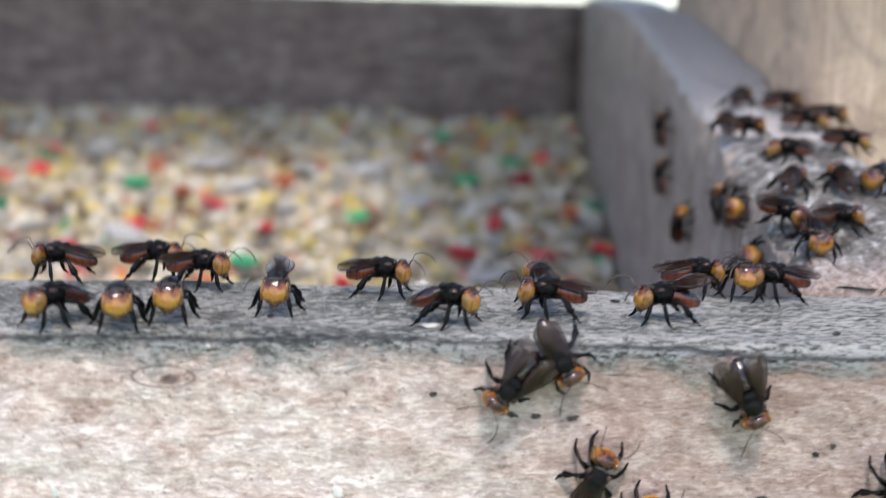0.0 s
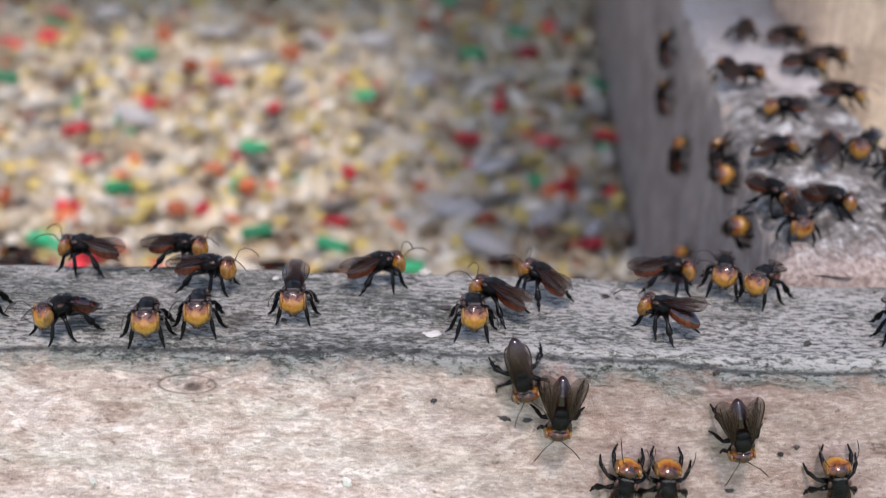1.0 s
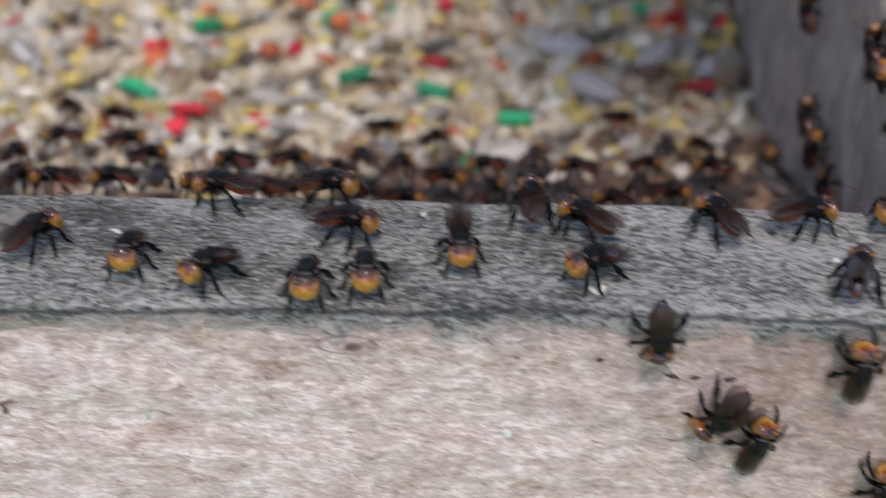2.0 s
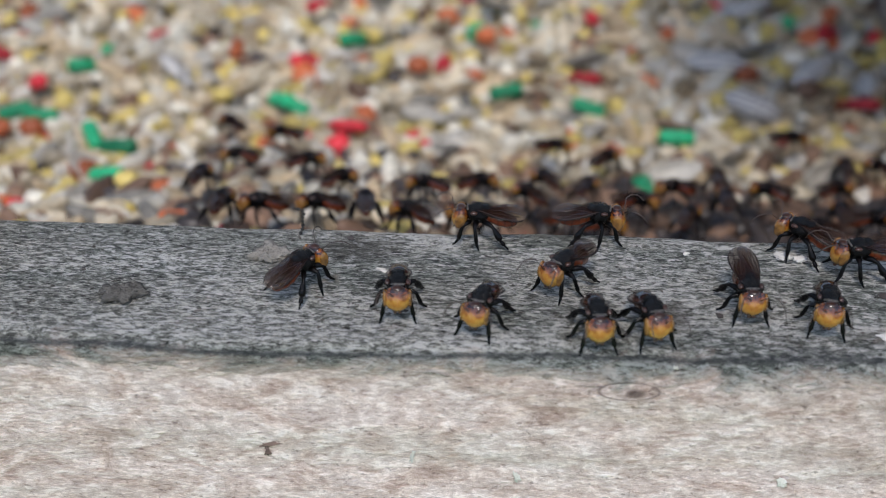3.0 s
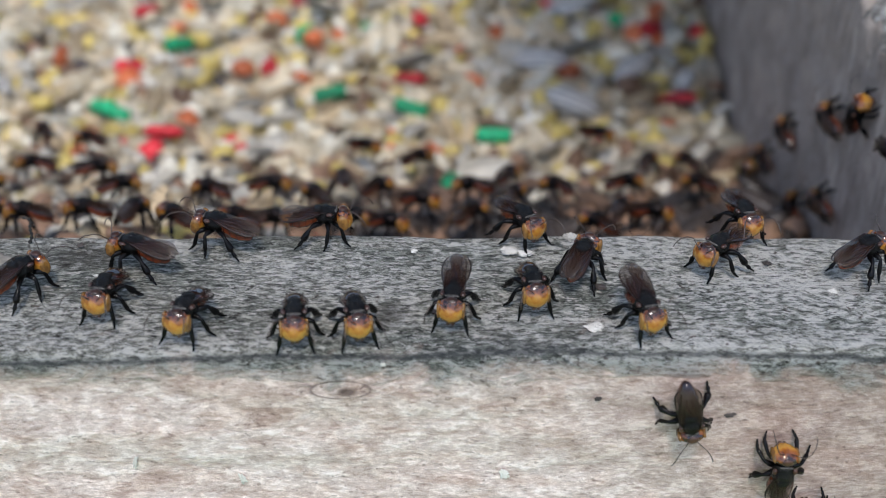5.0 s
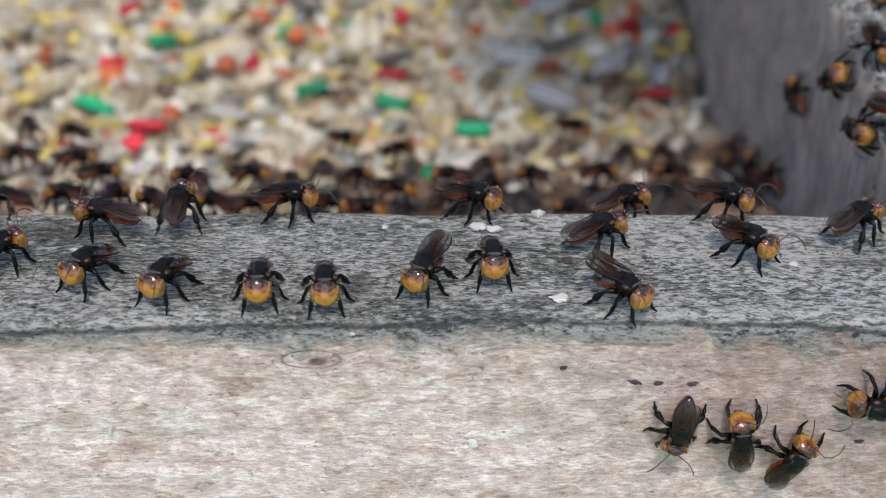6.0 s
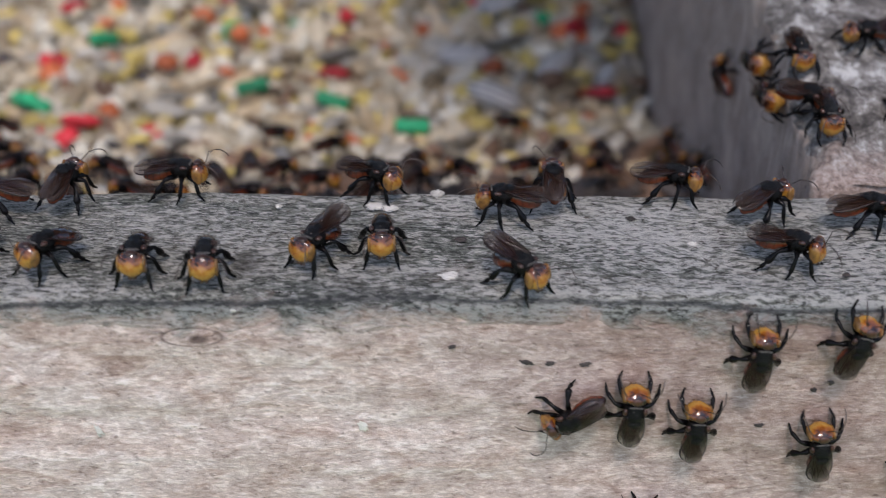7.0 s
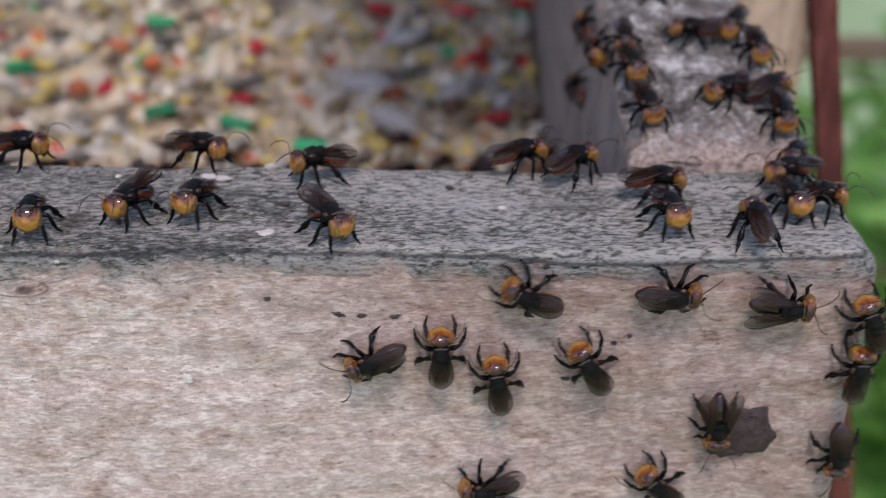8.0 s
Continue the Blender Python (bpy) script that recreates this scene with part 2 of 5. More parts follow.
def plain(name, color, rough=0.5, vary=0.15, scale=900, bumpy=0.0, spec=0.5, **more):
    m, n, l, bs = material(name)
    info = n.new("ShaderNodeObjectInfo")
    geo = n.new("ShaderNodeNewGeometry")
    rnd = math_node(n, l, "FRACT", math_node(n, l, "ADD", info.outputs["Random"], geo.outputs["Random Per Island"]))
    dark = tuple(c * (1 - 2 * vary) for c in color)
    lite = tuple(min(1.0, c * (1 + 1.5 * vary)) for c in color)
    nz = noise_at(n, l, coords(n, l, (scale,) * 3), 1.0, 4, 0.6)
    f = math_node(n, l, "MULTIPLY_ADD", math_node(n, l, "SUBTRACT", nz, 0.5), 0.9)
    l.new(rnd, f.node.inputs[2])
    f.node.use_clamp = True
    l.new(mix(n, l, f, dark, lite), bs.inputs["Base Color"])
    bs.inputs["Roughness"].default_value = rough
    bs.inputs["Specular IOR Level"].default_value = spec
    for k, v in more.items():
        bs.inputs[k.replace("_", " ")].default_value = v
    if bumpy:
        bump(n, l, nz, bs, 0.5, bumpy)
    return m


MAT_BOARD = weathered_board()
MAT_SIDE = sawn_grey("grey_side_wood", [(0.30, 0.238, 0.195), (0.41, 0.332, 0.278), (0.50, 0.412, 0.35)], (700, 700, 160))


def chewed_wood():
    """Gnawed end of the side board: grey-brown, pale blue-white worn spots, a pink raw patch at its foot."""
    m, n, l, bs = material("chewed_top_wood")
    big = noise_at(n, l, coords(n, l, (300, 300, 300)), 1.0, 8, 0.74, 0.15)
    fine = noise_at(n, l, coords(n, l, (1500, 1500, 1500)), 1.0, 5, 0.7, 0.2)
    tone = ramp(n, [(0.40, (0.036, 0.032, 0.029)), (0.47, (0.125, 0.112, 0.10)), (0.53, (0.25, 0.23, 0.208)), (0.60, (0.60, 0.585, 0.55))])
    l.new(math_node(n, l, "ADD", math_node(n, l, "MULTIPLY", big, 0.7), math_node(n, l, "MULTIPLY", fine, 0.3)), tone.inputs[0])
    sep, tc = n.new("ShaderNodeSeparateXYZ"), n.new("ShaderNodeTexCoord")
    l.new(tc.outputs["Object"], sep.inputs[0])
    foot = math_node(n, l, "MULTIPLY_ADD", math_node(n, l, "ADD", sep.outputs[1], math_node(n, l, "MULTIPLY", big, 0.012)), -220.0)
    foot.node.inputs[2].default_value = 6.9
    foot.node.use_clamp = True
    raw = ramp(n, [(0.38, (0.20, 0.145, 0.12)), (0.5, (0.40, 0.305, 0.255)), (0.62, (0.54, 0.44, 0.38))])
    l.new(fine, raw.inputs[0])
    whole = math_node(n, l, "MULTIPLY_ADD", math_node(n, l, "ADD", sep.outputs[1], math_node(n, l, "MULTIPLY", big, 0.016)), 260.0)
    whole.node.inputs[2].default_value = -17.6
    whole.node.use_clamp = True
    smooth_wood = ramp(n, [(0.3, (0.27, 0.232, 0.21)), (0.42, (0.45, 0.405, 0.375)), (0.6, (0.55, 0.51, 0.48))])
    l.new(fine, smooth_wood.inputs[0])
    bitten = mix(n, l, foot, tone.outputs[0], raw.outputs[0])
    l.new(mix(n, l, whole, bitten, smooth_wood.outputs[0]), bs.inputs["Base Color"])
    bs.inputs["Roughness"].default_value = 0.85
    bump(n, l, math_node(n, l, "ADD", big, fine), bs, 0.8, 0.0008)
    return m


MAT_CHEWED = chewed_wood()
MAT_RED = sawn_grey("red_stained_wood", [(0.11, 0.03, 0.025), (0.16, 0.045, 0.035), (0.2, 0.06, 0.045)], (700, 700, 60))
MAT_BACK = sawn_grey("brown_back_wood", [(0.13, 0.10, 0.085), (0.22, 0.17, 0.145), (0.33, 0.275, 0.245)], (120, 900, 900))
MAT_POST = sawn_grey("pale_post_wood", [(0.52, 0.36, 0.25), (0.64, 0.455, 0.325), (0.74, 0.55, 0.41)], (700, 700, 60))

# ---- building helpers ----
def link_mesh(name, bm, mat, parent=None, label="", smooth=True):
    me = bpy.data.meshes.new(name)
    bm.to_mesh(me)
    bm.free()
    for f in me.polygons:
        f.use_smooth = smooth
    for k in (mat if isinstance(mat, (list, tuple)) else [mat]):
        me.materials.append(k)
    ob = new(name, me)
    if parent:
        ob.parent = parent
    if label:
        tagged(ob, label)
    return ob


part = link_mesh


def loft(rings, close_ring=True, caps=True):
    """A bmesh skin over rings of equal length."""
    bm = bmesh.new()
    vs = [[bm.verts.new(p) for p in ring] for ring in rings]
    k = len(rings[0])
    for a, b in zip(vs, vs[1:]):
        for i in range(k if close_ring else k - 1):
            j = (i + 1) % k
            bm.faces.new((a[i], a[j], b[j], b[i]))
    if caps:
        bm.faces.new(vs[0][::-1])
        bm.faces.new(vs[-1])
    bmesh.ops.recalc_face_normals(bm, faces=bm.faces)
    return bm


def wobble(p, size, amount, seed=0.0):
    v = Vector(p) / size + Vector((seed, seed * 1.7, -seed))
    return noise.noise_vector(v) * amount


def spread(a, b, step):
    k = max(1, int(round(abs(b - a) / step)))
    return [a + (b - a) * i / k for i in range(k + 1)]


def rounded_section(w, h, r, step, top_only=False):
    """Points round a w by h rectangle, lower-left corner at the origin, rounded at its upper corners."""
    pts = [(0, v) for v in spread(0, h - r, step)]
    pts += [(r - r * math.cos(a), h - r + r * math.sin(a)) for a in spread(0, math.pi / 2, 0.3)[1:]]
    pts += [(u, h) for u in spread(r, w - r, step)[1:]]
    pts += [(w - r + r * math.sin(a), h - r + r * math.cos(a)) for a in spread(0, math.pi / 2, 0.3)[1:]]
    pts += [(w, v) for v in spread(h - r, 0, step * 3)[1:]]
    return pts


# ---- the feeder ----
feeder = tagged(new("bird_feeder"), "weathered wooden tray feeder full of mixed bird seed", "bird feeder")
BED_A, BED_B = -6.4, 0.25          # seed heap: z = A + B y, in cm
RIM_TILT = 0.05                    # the rim's top rises towards its back


# the heap's foot is banked up behind the front board, highest in one mound: y, mound, elsewhere, in cm
BANK = ((2.0, -1.5, -2.2), (4.4, -1.8, -2.3), (6.4, -2.45, -2.65), (8.7, -3.1, -3.35), (11.5, -3.525, -3.525))


def bed_z(x, y):
    """Height of the seed heap, cm."""
    if y >= 11.5:
        return BED_A + BED_B * y
    mound = float(np.clip((-0.6 - x) / 1.6, 0, 1) * np.clip((x + 7.0) / 2.6, 0, 1))
    ys, high, low = zip(*BANK)
    return mound * float(np.interp(y, ys, high)) + (1 - mound) * float(np.interp(y, ys, low))


def front_board():
    sec = rounded_section(1.92, 7.0, 0.16, 0.07)
    rings = []
    for x in spread(-26.0, -6.0, 0.25) + spread(-6.0, 8.05, 0.07)[1:]:
        end = max(0.0, 1 - (8.05 - x) / 0.25) ** 2 * 0.12
        ring = []
        for y, z in sec:
            q = Vector((x, y, z - 7.0 + (RIM_TILT * y if z > 6 else 0)))
            q += Vector((0, 1, 1)) * 0.030 * noise.noise(Vector((x * 0.5, y * 2.2, z * 2.2)))
            q += Vector((0, 1, 1)) * 0.012 * noise.noise(Vector((x * 2.0, y * 9, z * 9)))
            q.y += (0.96 - q.y) * end
            q.z += (-3.5 - q.z) * end * 0.3 - 0.05 * max(0.0, noise.noise(Vector((x * 0.35, 3.3, y)))) * (y > 1.6)
            ring.append(q * CM)
        rings.append(ring)
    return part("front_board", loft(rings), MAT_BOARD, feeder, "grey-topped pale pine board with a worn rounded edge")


SIDE_TOP = ((1.9, 0.12), (2.6, 0.42), (4.5, 0.98), (5.6, 1.18), (7.6, 1.55), (9.8, 2.0), (11.0, 2.3), (15.6, 3.2), (20.0, 3.7), (24.0, 3.95), (27.0, 4.0))


def side_top(y):
    return float(np.interp(y, [a for a, _ in SIDE_TOP], [b for _, b in SIDE_TOP]))


def side_x(y):
    return 6.0 + 0.05 * (y - 1.9)


def side_board():
    rings = []
    for y in spread(1.93, 12.0, 0.1) + spread(12.0, 27.0, 0.5)[1:]:
        top = side_top(y)
        near = max(0.0, min(1.0, (12 - y) / 3))
        ring = []
        for u, v in rounded_section(2.0 - 0.07 * min(6.0, y - 1.9), 7.0 + top, 0.22, 0.1):
            q = Vector((side_x(y) + u, y, v - 7.0))
            q += wobble(q, 0.9, 0.06) + wobble(q, 0.28, 0.04 * near, 4.0) * (2.4 if v > 6.6 + top else 0.6)
            if y < 2.0:
                q.y = max(q.y, 1.93)
            ring.append(q * CM)
        rings.append(ring)
    bm = loft(rings)
    for f in bm.faces:
        c = f.calc_center_median()
        if f.normal.z > 0.45 or (f.normal.y < -0.5 and c.y < 0.021):
            f.material_index = 1
    return part("side_board", bm, [MAT_SIDE, MAT_CHEWED], feeder, "grey sawn side board with a chewed sloping top")


def plank(name, lo, hi, mat, label, step=0.8, wob=0.04):
    """A worn board between two corners, in cm."""
    d = [b - a for a, b in zip(lo, hi)]
    rings = []
    for x in spread(0, d[0], step):
        rings.append([(Vector((lo[0] + x, lo[1] + u, lo[2] + v)) + wobble((x, u, v), 2.0, wob)) * CM for u, v in rounded_section(d[1], d[2], min(0.12, d[1] / 4), step)])
    return part(name, loft(rings), mat, feeder, label)


front_board()
side_board()
plank("back_board", (-26, 26.4, -7), (7.2, 28.2, 3.85), MAT_BACK, "brown weathered back board")
plank("side_board", (-27.8, 1.95, -7), (-26.05, 28.2, 3.4), MAT_BACK, "brown weathered side board")
plank("corner_post", (7.95, 7.7, -12), (9.83, 17.2, 17.9), MAT_POST, "pale sunlit planed corner post")


def trim_strip():
    """A narrow red-stained brace nailed slantwise on the post's front."""
    rings = []
    for z in spread(-12, 6, 0.5):
        x = 9.82 - 0.21 * z
        ring = [(x, 7.66), (x + 0.03, 7.50), (x + 0.42, 7.49), (x + 0.45, 7.66)]
        rings.append([(Vector((a, b, z)) + wobble((a, b, z), 1.5, 0.03)) * CM for a, b in ring])
    return part("trim_strip", loft(rings), MAT_RED, feeder, "narrow red-stained strip", smooth=False)


trim_strip()
plank("floor_board", (-26, 1.95, -8.2), (7.9, 28.2, -7.05), MAT_BACK, "thin brown tray floor")
# unseen boards overhead, added and trimmed only to shade the heap and side board
plank("roof_board", (1.4, -1.6, 18), (11.5, 36, 19.2), MAT_BACK, "unseen brown board added overhead for shade", 2.0)
plank("roof_board", (-30.0, 11.2, 18), (1.3, 36, 19.2), MAT_BACK, "unseen brown board added overhead for shade", 2.0)
plank("corner_post", (-29.9, 8.0, -12), (-27.85, 12.5, 17.9), MAT_POST, "pale planed corner post")
plank("pedestal", (-14, 10, -110), (-6, 18, -8.25), MAT_BACK, "brown square pedestal", 4.0)

# ---- seed heap ----
MAT_SEED = {
    "cream": plain("cream_grain", (0.49, 0.42, 0.30), 0.45, 0.25, spec=0.3),
    "tan": plain("tan_grain", (0.42, 0.325, 0.205), 0.5, 0.28, spec=0.3),
    "yellow": plain("yellow_grit", (0.54, 0.42, 0.13), 0.5, 0.2, spec=0.3),
    "white": plain("white_rice", (0.62, 0.58, 0.47), 0.35, 0.18, spec=0.35),
    "red": plain("red_pellet", (0.55, 0.035, 0.045), 0.5, 0.25, spec=0.3),
    "orange": plain("orange_millet", (0.46, 0.12, 0.045), 0.4, 0.25, spec=0.3),
    "green": plain("green_pellet", (0.015, 0.32, 0.14), 0.5, 0.3, spec=0.3),
    "brown": plain("brown_husk", (0.19, 0.115, 0.075), 0.6, 0.3, spec=0.3),
    "black": plain("black_seed", (0.05, 0.04, 0.036), 0.4, 0.3, spec=0.35),
    "grey": plain("grey_husk", (0.40, 0.372, 0.315), 0.5, 0.35, spec=0.3),
}


def striped_husk():
    m, n, l, bs = material("striped_sunflower_husk")
    v = coords(n, l, (1, 1, 1))
    sep = n.new("ShaderNodeSeparateXYZ")
    l.new(v, sep.inputs[0])
    wave = math_node(n, l, "SINE", math_node(n, l, "ADD", math_node(n, l, "MULTIPLY", sep.outputs[1], 5200.0), math_node(n, l, "MULTIPLY", noise_at(n, l, coords(n, l, (250, 500, 500)), 1.0), 2.5)))
    r = ramp(n, [(0.12, (0.06, 0.058, 0.06)), (0.38, (0.52, 0.50, 0.46))])
    l.new(math_node(n, l, "MULTIPLY_ADD", wave, 0.5), r.inputs[0])
    r.inputs[0].links[0].from_node.inputs[2].default_value = 0.5
    l.new(r.outputs[0], bs.inputs["Base Color"])
    bs.inputs["Roughness"].default_value = 0.5
    return m


MAT_STRIPE = striped_husk()


def ellipsoid(a, b, c, seg=8, rings=5, point=0.0, rough=0.0, seed=0):
    """A grain, long axis x, in mm; point: how far its ends taper."""
    rng = np.random.RandomState(seed)
    vs, fs = [(-a, 0, 0)], []
    for i in range(1, rings):
        th = math.pi * i / rings
        s = math.sin(th) ** (1 + point)
        for j in range(seg):
            ph = 2 * math.pi * j / seg
            k = 1 + rough * (rng.rand() - 0.5)
            vs.append((-a * math.cos(th) * k, b * s * math.cos(ph) * k, c * s * math.sin(ph) * k))
    vs.append((a, 0, 0))
    last = len(vs) - 1
    for j in range(seg):
        fs.append((0, 1 + (j + 1) % seg, 1 + j))
        fs.append((last, last - seg + j, last - seg + (j + 1) % seg))
    for i in range(rings - 2):
        for j in range(seg):
            p, q = 1 + i * seg + j, 1 + i * seg + (j + 1) % seg
            fs.append((p, q, q + seg, p + seg))
    return np.array(vs) * MM, fs


def pellet(a, r, seg=8):
    vs, fs = [], []
    for x, k in ((-a, 0.75), (-a * 0.85, 1), (a * 0.85, 1), (a, 0.75)):
        for j in range(seg):
            ph = 2 * math.pi * j / seg
            vs.append((x, r * k * math.cos(ph), r * k * math.sin(ph)))
    for i in range(3):
        for j in range(seg):
            p, q = i * seg + j, i * seg + (j + 1) % seg
            fs.append((p, q, q + seg, p + seg))
    fs.append(tuple(range(seg))[::-1])
    fs.append(tuple(range(3 * seg, 4 * seg)))
    return np.array(vs) * MM, fs


def half_husk(a, b, c, seg=8, rings=6):
    """An empty half shell of a sunflower seed, open side up, with a thin wall."""
    vs, fs = [], []
    for k in (1.0, 0.86):
        for i in range(rings + 1):
            x = -a + 2 * a * i / rings
            w = max(0.08, (1 - abs(x / a) ** 2.2)) ** 0.7 * (0.8 - 0.2 * x / a)
            for j in range(seg + 1):
                ph = math.pi + math.pi * j / seg
                vs.append((x * k, b * w * k * math.cos(ph), c * w * k * math.sin(ph)))
    m = seg + 1
    off = (rings + 1) * m
    for i in range(rings):
        for j in range(seg):
            p = i * m + j
            fs.append((p, p + 1, p + m + 1, p + m))
            fs.append((off + p, off + p + m, off + p + m + 1, off + p + 1))
    for i in range(rings):
        for j in (0, seg):
            p = i * m + j
            fs.append((p, p + m, off + p + m, off + p) if j == 0 else (p + m, p, off + p, off + p + m))
    return np.array(vs) * MM, fs


KINDS = [
    # shape, colours with shares, share of the heap, size spread
    (ellipsoid(1.15, 1.05, 0.95, 7, 5, 0, 0.1, 1), {"cream": 5, "yellow": 3.0, "orange": 0.15, "white": 1.8}, 0.33),
    (ellipsoid(1.5, 1.2, 0.9, 5, 4, 0, 0.5, 2), {"yellow": 3.2, "white": 2, "cream": 2, "orange": 0.3}, 0.16),
    (ellipsoid(2.9, 1.05, 0.85, 7, 6, 0.25, 0.1, 3), {"tan": 4, "cream": 3, "white": 2, "grey": 2, "brown": 0.4}, 0.27),
    (ellipsoid(2.2, 1.3, 0.6, 7, 5, 0.1, 0.15, 4), {"grey": 4, "cream": 3, "tan": 3, "brown": 0.8}, 0.13),
    (pellet(1.9, 1.15), {"green": 1.2, "red": 1.6, "orange": 0.8}, 0.006),
    (ellipsoid(1.9, 1.6, 1.4, 7, 5, 0, 0.25, 5), {"orange": 1.6, "red": 0.6, "brown": 1.6, "black": 0.5}, 0.018),
    (half_husk(3.4, 1.7, 0.9), {"grey": 5, "brown": 1, "black": 0.4}, 0.025),
]


def heap(name, x0, x1, y0, y1, count, seed, label):
    """Loose grains strewn on the slope of the heap, joined into one mesh."""
    rng = np.random.RandomState(seed)
    names = list(MAT_SEED)
    verts, faces, mats, base = [], [], [], 0
    shares = np.array([k[2] for k in KINDS])
    shares = shares / shares.sum()
    for _ in range(count):
        k = rng.choice(len(KINDS), p=shares)
        (vs, fs), cols, _share = KINDS[k]
        p = np.array(list(cols.values()), float)
        colour = list(cols)[rng.choice(len(p), p=p / p.sum())]
        x, y = rng.uniform(x0, x1), rng.uniform(y0, y1)
        if x > side_x(y) - 0.15:
            continue
        # chewed litter and husks plus painted shade behind the board, thickest towards the corner
        litter_shade = 1.2 - (y - 7.6) / 2.4 + 0.5 * noise.noise(Vector((x * 0.45, y * 0.6, 5.0)))
        litter_shade = min(litter_shade, 1.0 - 0.45 * float(np.clip((1.0 - x) / 2.5, 0, 1))) - 0.4 * float(np.clip((-6.0 - x) / 1.5, 0, 1)) + 0.12 * (y < 6.0)
        if (colour not in ("red", "green") or y < 8.0) and rng.rand() < litter_shade:
            # near the corner the mostly black picks stand in for shaded gaps
            colour = (("black", "black", "brown", "black", "brown") if y < 8.6 and x > -1.5 else ("brown", "black", "brown", "tan", "grey"))[rng.randint(5)]
        z = bed_z(x, y) + 0.12 * noise.noise(Vector((x * 0.5, y * 0.5, 0))) + rng.uniform(-0.22, 0.20)
        turn = Euler((rng.uniform(-3, 3) if k in (0, 1, 5) else rng.normal(0, 0.5), rng.normal(0, 0.35) - 0.0, rng.uniform(0, 6.28))).to_matrix()
        s = rng.uniform(0.9, 2.05)
        m = np.array(turn) * s
        verts.append(vs @ m.T + np.array((x, y, z)) * CM)
        faces += [tuple(i + base for i in f) for f in fs]
        mats += [names.index(colour)] * len(fs)
        base += len(vs)
    me = bpy.data.meshes.new(name)
    me.from_pydata(np.concatenate(verts).tolist(), [], faces)
    for k in names:
        me.materials.append(MAT_SEED[k])
    me.polygons.foreach_set("material_index", mats)
    me.polygons.foreach_set("use_smooth", [True] * len(mats))
    me.update()
    return tagged(new(name, me), label, "bird seed", kind="stuff")


def seed_floor():
    bm = bmesh.new()
    xs, ys = spread(-26, 7.2, 0.6), spread(1.95, 26.4, 0.6)
    grid = [[bm.verts.new(Vector((min(x, side_x(y) + 0.1), y, bed_z(x, y) - 0.2 + 0.12 * noise.noise(Vector((x * 0.5, y * 0.5, 0)))) ) * CM) for x in xs] for y in ys]
    for a, b in zip(grid, grid[1:]):
        for i in range(len(xs) - 1):
            bm.faces.new((a[i], a[i + 1], b[i + 1], b[i]))
    return tagged(link_mesh("seed_bed", bm, MAT_SEED["tan"]), "packed lower layer of the seed heap", "bird seed", kind="stuff")


seed_floor()
heap("bird_seed", -14, 7.2, 2.35, 26.3, 20500, 7, "mixed millet, grain, husks and coloured pellets heaped in the tray")

# ---- bees ----
def shell_material(name, color, dark, rough, scale=1800, coat=0.3, spec=0.5, bumpy=0.00004):
    """Insect cuticle: glossy, mottled between two tones, finely pitted."""
    m, n, l, bs = material(name)
    nz = noise_at(n, l, coords(n, l, (scale,) * 3), 1.0, 4, 0.6, 0.5)
    r = ramp(n, [(0.35, dark), (0.62, color)])
    l.new(nz, r.inputs[0])
    l.new(r.outputs[0], bs.inputs["Base Color"])
    bs.inputs["Roughness"].default_value = rough
    bs.inputs["Specular IOR Level"].default_value = spec
    bs.inputs["Coat Weight"].default_value = coat
    bs.inputs["Coat Roughness"].default_value = 0.18
    bump(n, l, noise_at(n, l, coords(n, l, (4200,) * 3), 1.0, 4, 0.6), bs, 0.6, bumpy)
    return m




def head_material():
    """Amber head: golden lower face, orange cheeks, dark brown crown, glossy."""
    m, n, l, bs = material("amber_head")
    tc, sep = n.new("ShaderNodeTexCoord"), n.new("ShaderNodeSeparateXYZ")
    l.new(tc.outputs["Generated"], sep.inputs[0])
    nz = noise_at(n, l, coords(n, l, (1700,) * 3), 1.0, 4, 0.6, 0.5)
    mid = math_node(n, l, "ABSOLUTE", math_node(n, l, "SUBTRACT", sep.outputs[0], 0.5))
    f = math_node(n, l, "ADD", sep.outputs[2], math_node(n, l, "MULTIPLY", math_node(n, l, "SUBTRACT", nz, 0.5), 1.0))
    f = math_node(n, l, "SUBTRACT", f, math_node(n, l, "MULTIPLY", mid, 0.16))
    r = ramp(n, [(0.06, (0.10, 0.04, 0.012)), (0.20, (0.28, 0.135, 0.022)), (0.36, (0.37, 0.19, 0.032)), (0.50, (0.33, 0.135, 0.018)), (0.66, (0.25, 0.075, 0.010)), (0.80, (0.13, 0.034, 0.008)), (0.90, (0.015, 0.006, 0.004))])
    l.new(f, r.inputs[0])
    l.new(r.outputs[0], bs.inputs["Base Color"])
    bs.inputs["Roughness"].default_value = 0.06
    bs.inputs["Specular IOR Level"].default_value = 0.5
    bs.inputs["Coat Weight"].default_value = 0.4
    bs.inputs["Coat Roughness"].default_value = 0.03
    bump(n, l, noise_at(n, l, coords(n, l, (2000,) * 3), 1.0, 3, 0.55), bs, 0.5, 0.00014)
    return m


MAT_HEAD = head_material()
MAT_EYE = shell_material("eye", (0.26, 0.12, 0.025), (0.09, 0.04, 0.012), 0.07, 900, 0.3)
MAT_THORAX = shell_material("black_thorax", (0.004, 0.0033, 0.003), (0.001, 0.001, 0.001), 0.12, 1100, 0.0, 0.17, 0.0004)
# grey collar colour paints in the sky's glint behind the head
MAT_COLLAR_GLINT = shell_material("grey_collar_glint", (0.10, 0.092, 0.082), (0.02, 0.018, 0.016), 0.6, 2600, 0.0, 0.3, 0.0002)


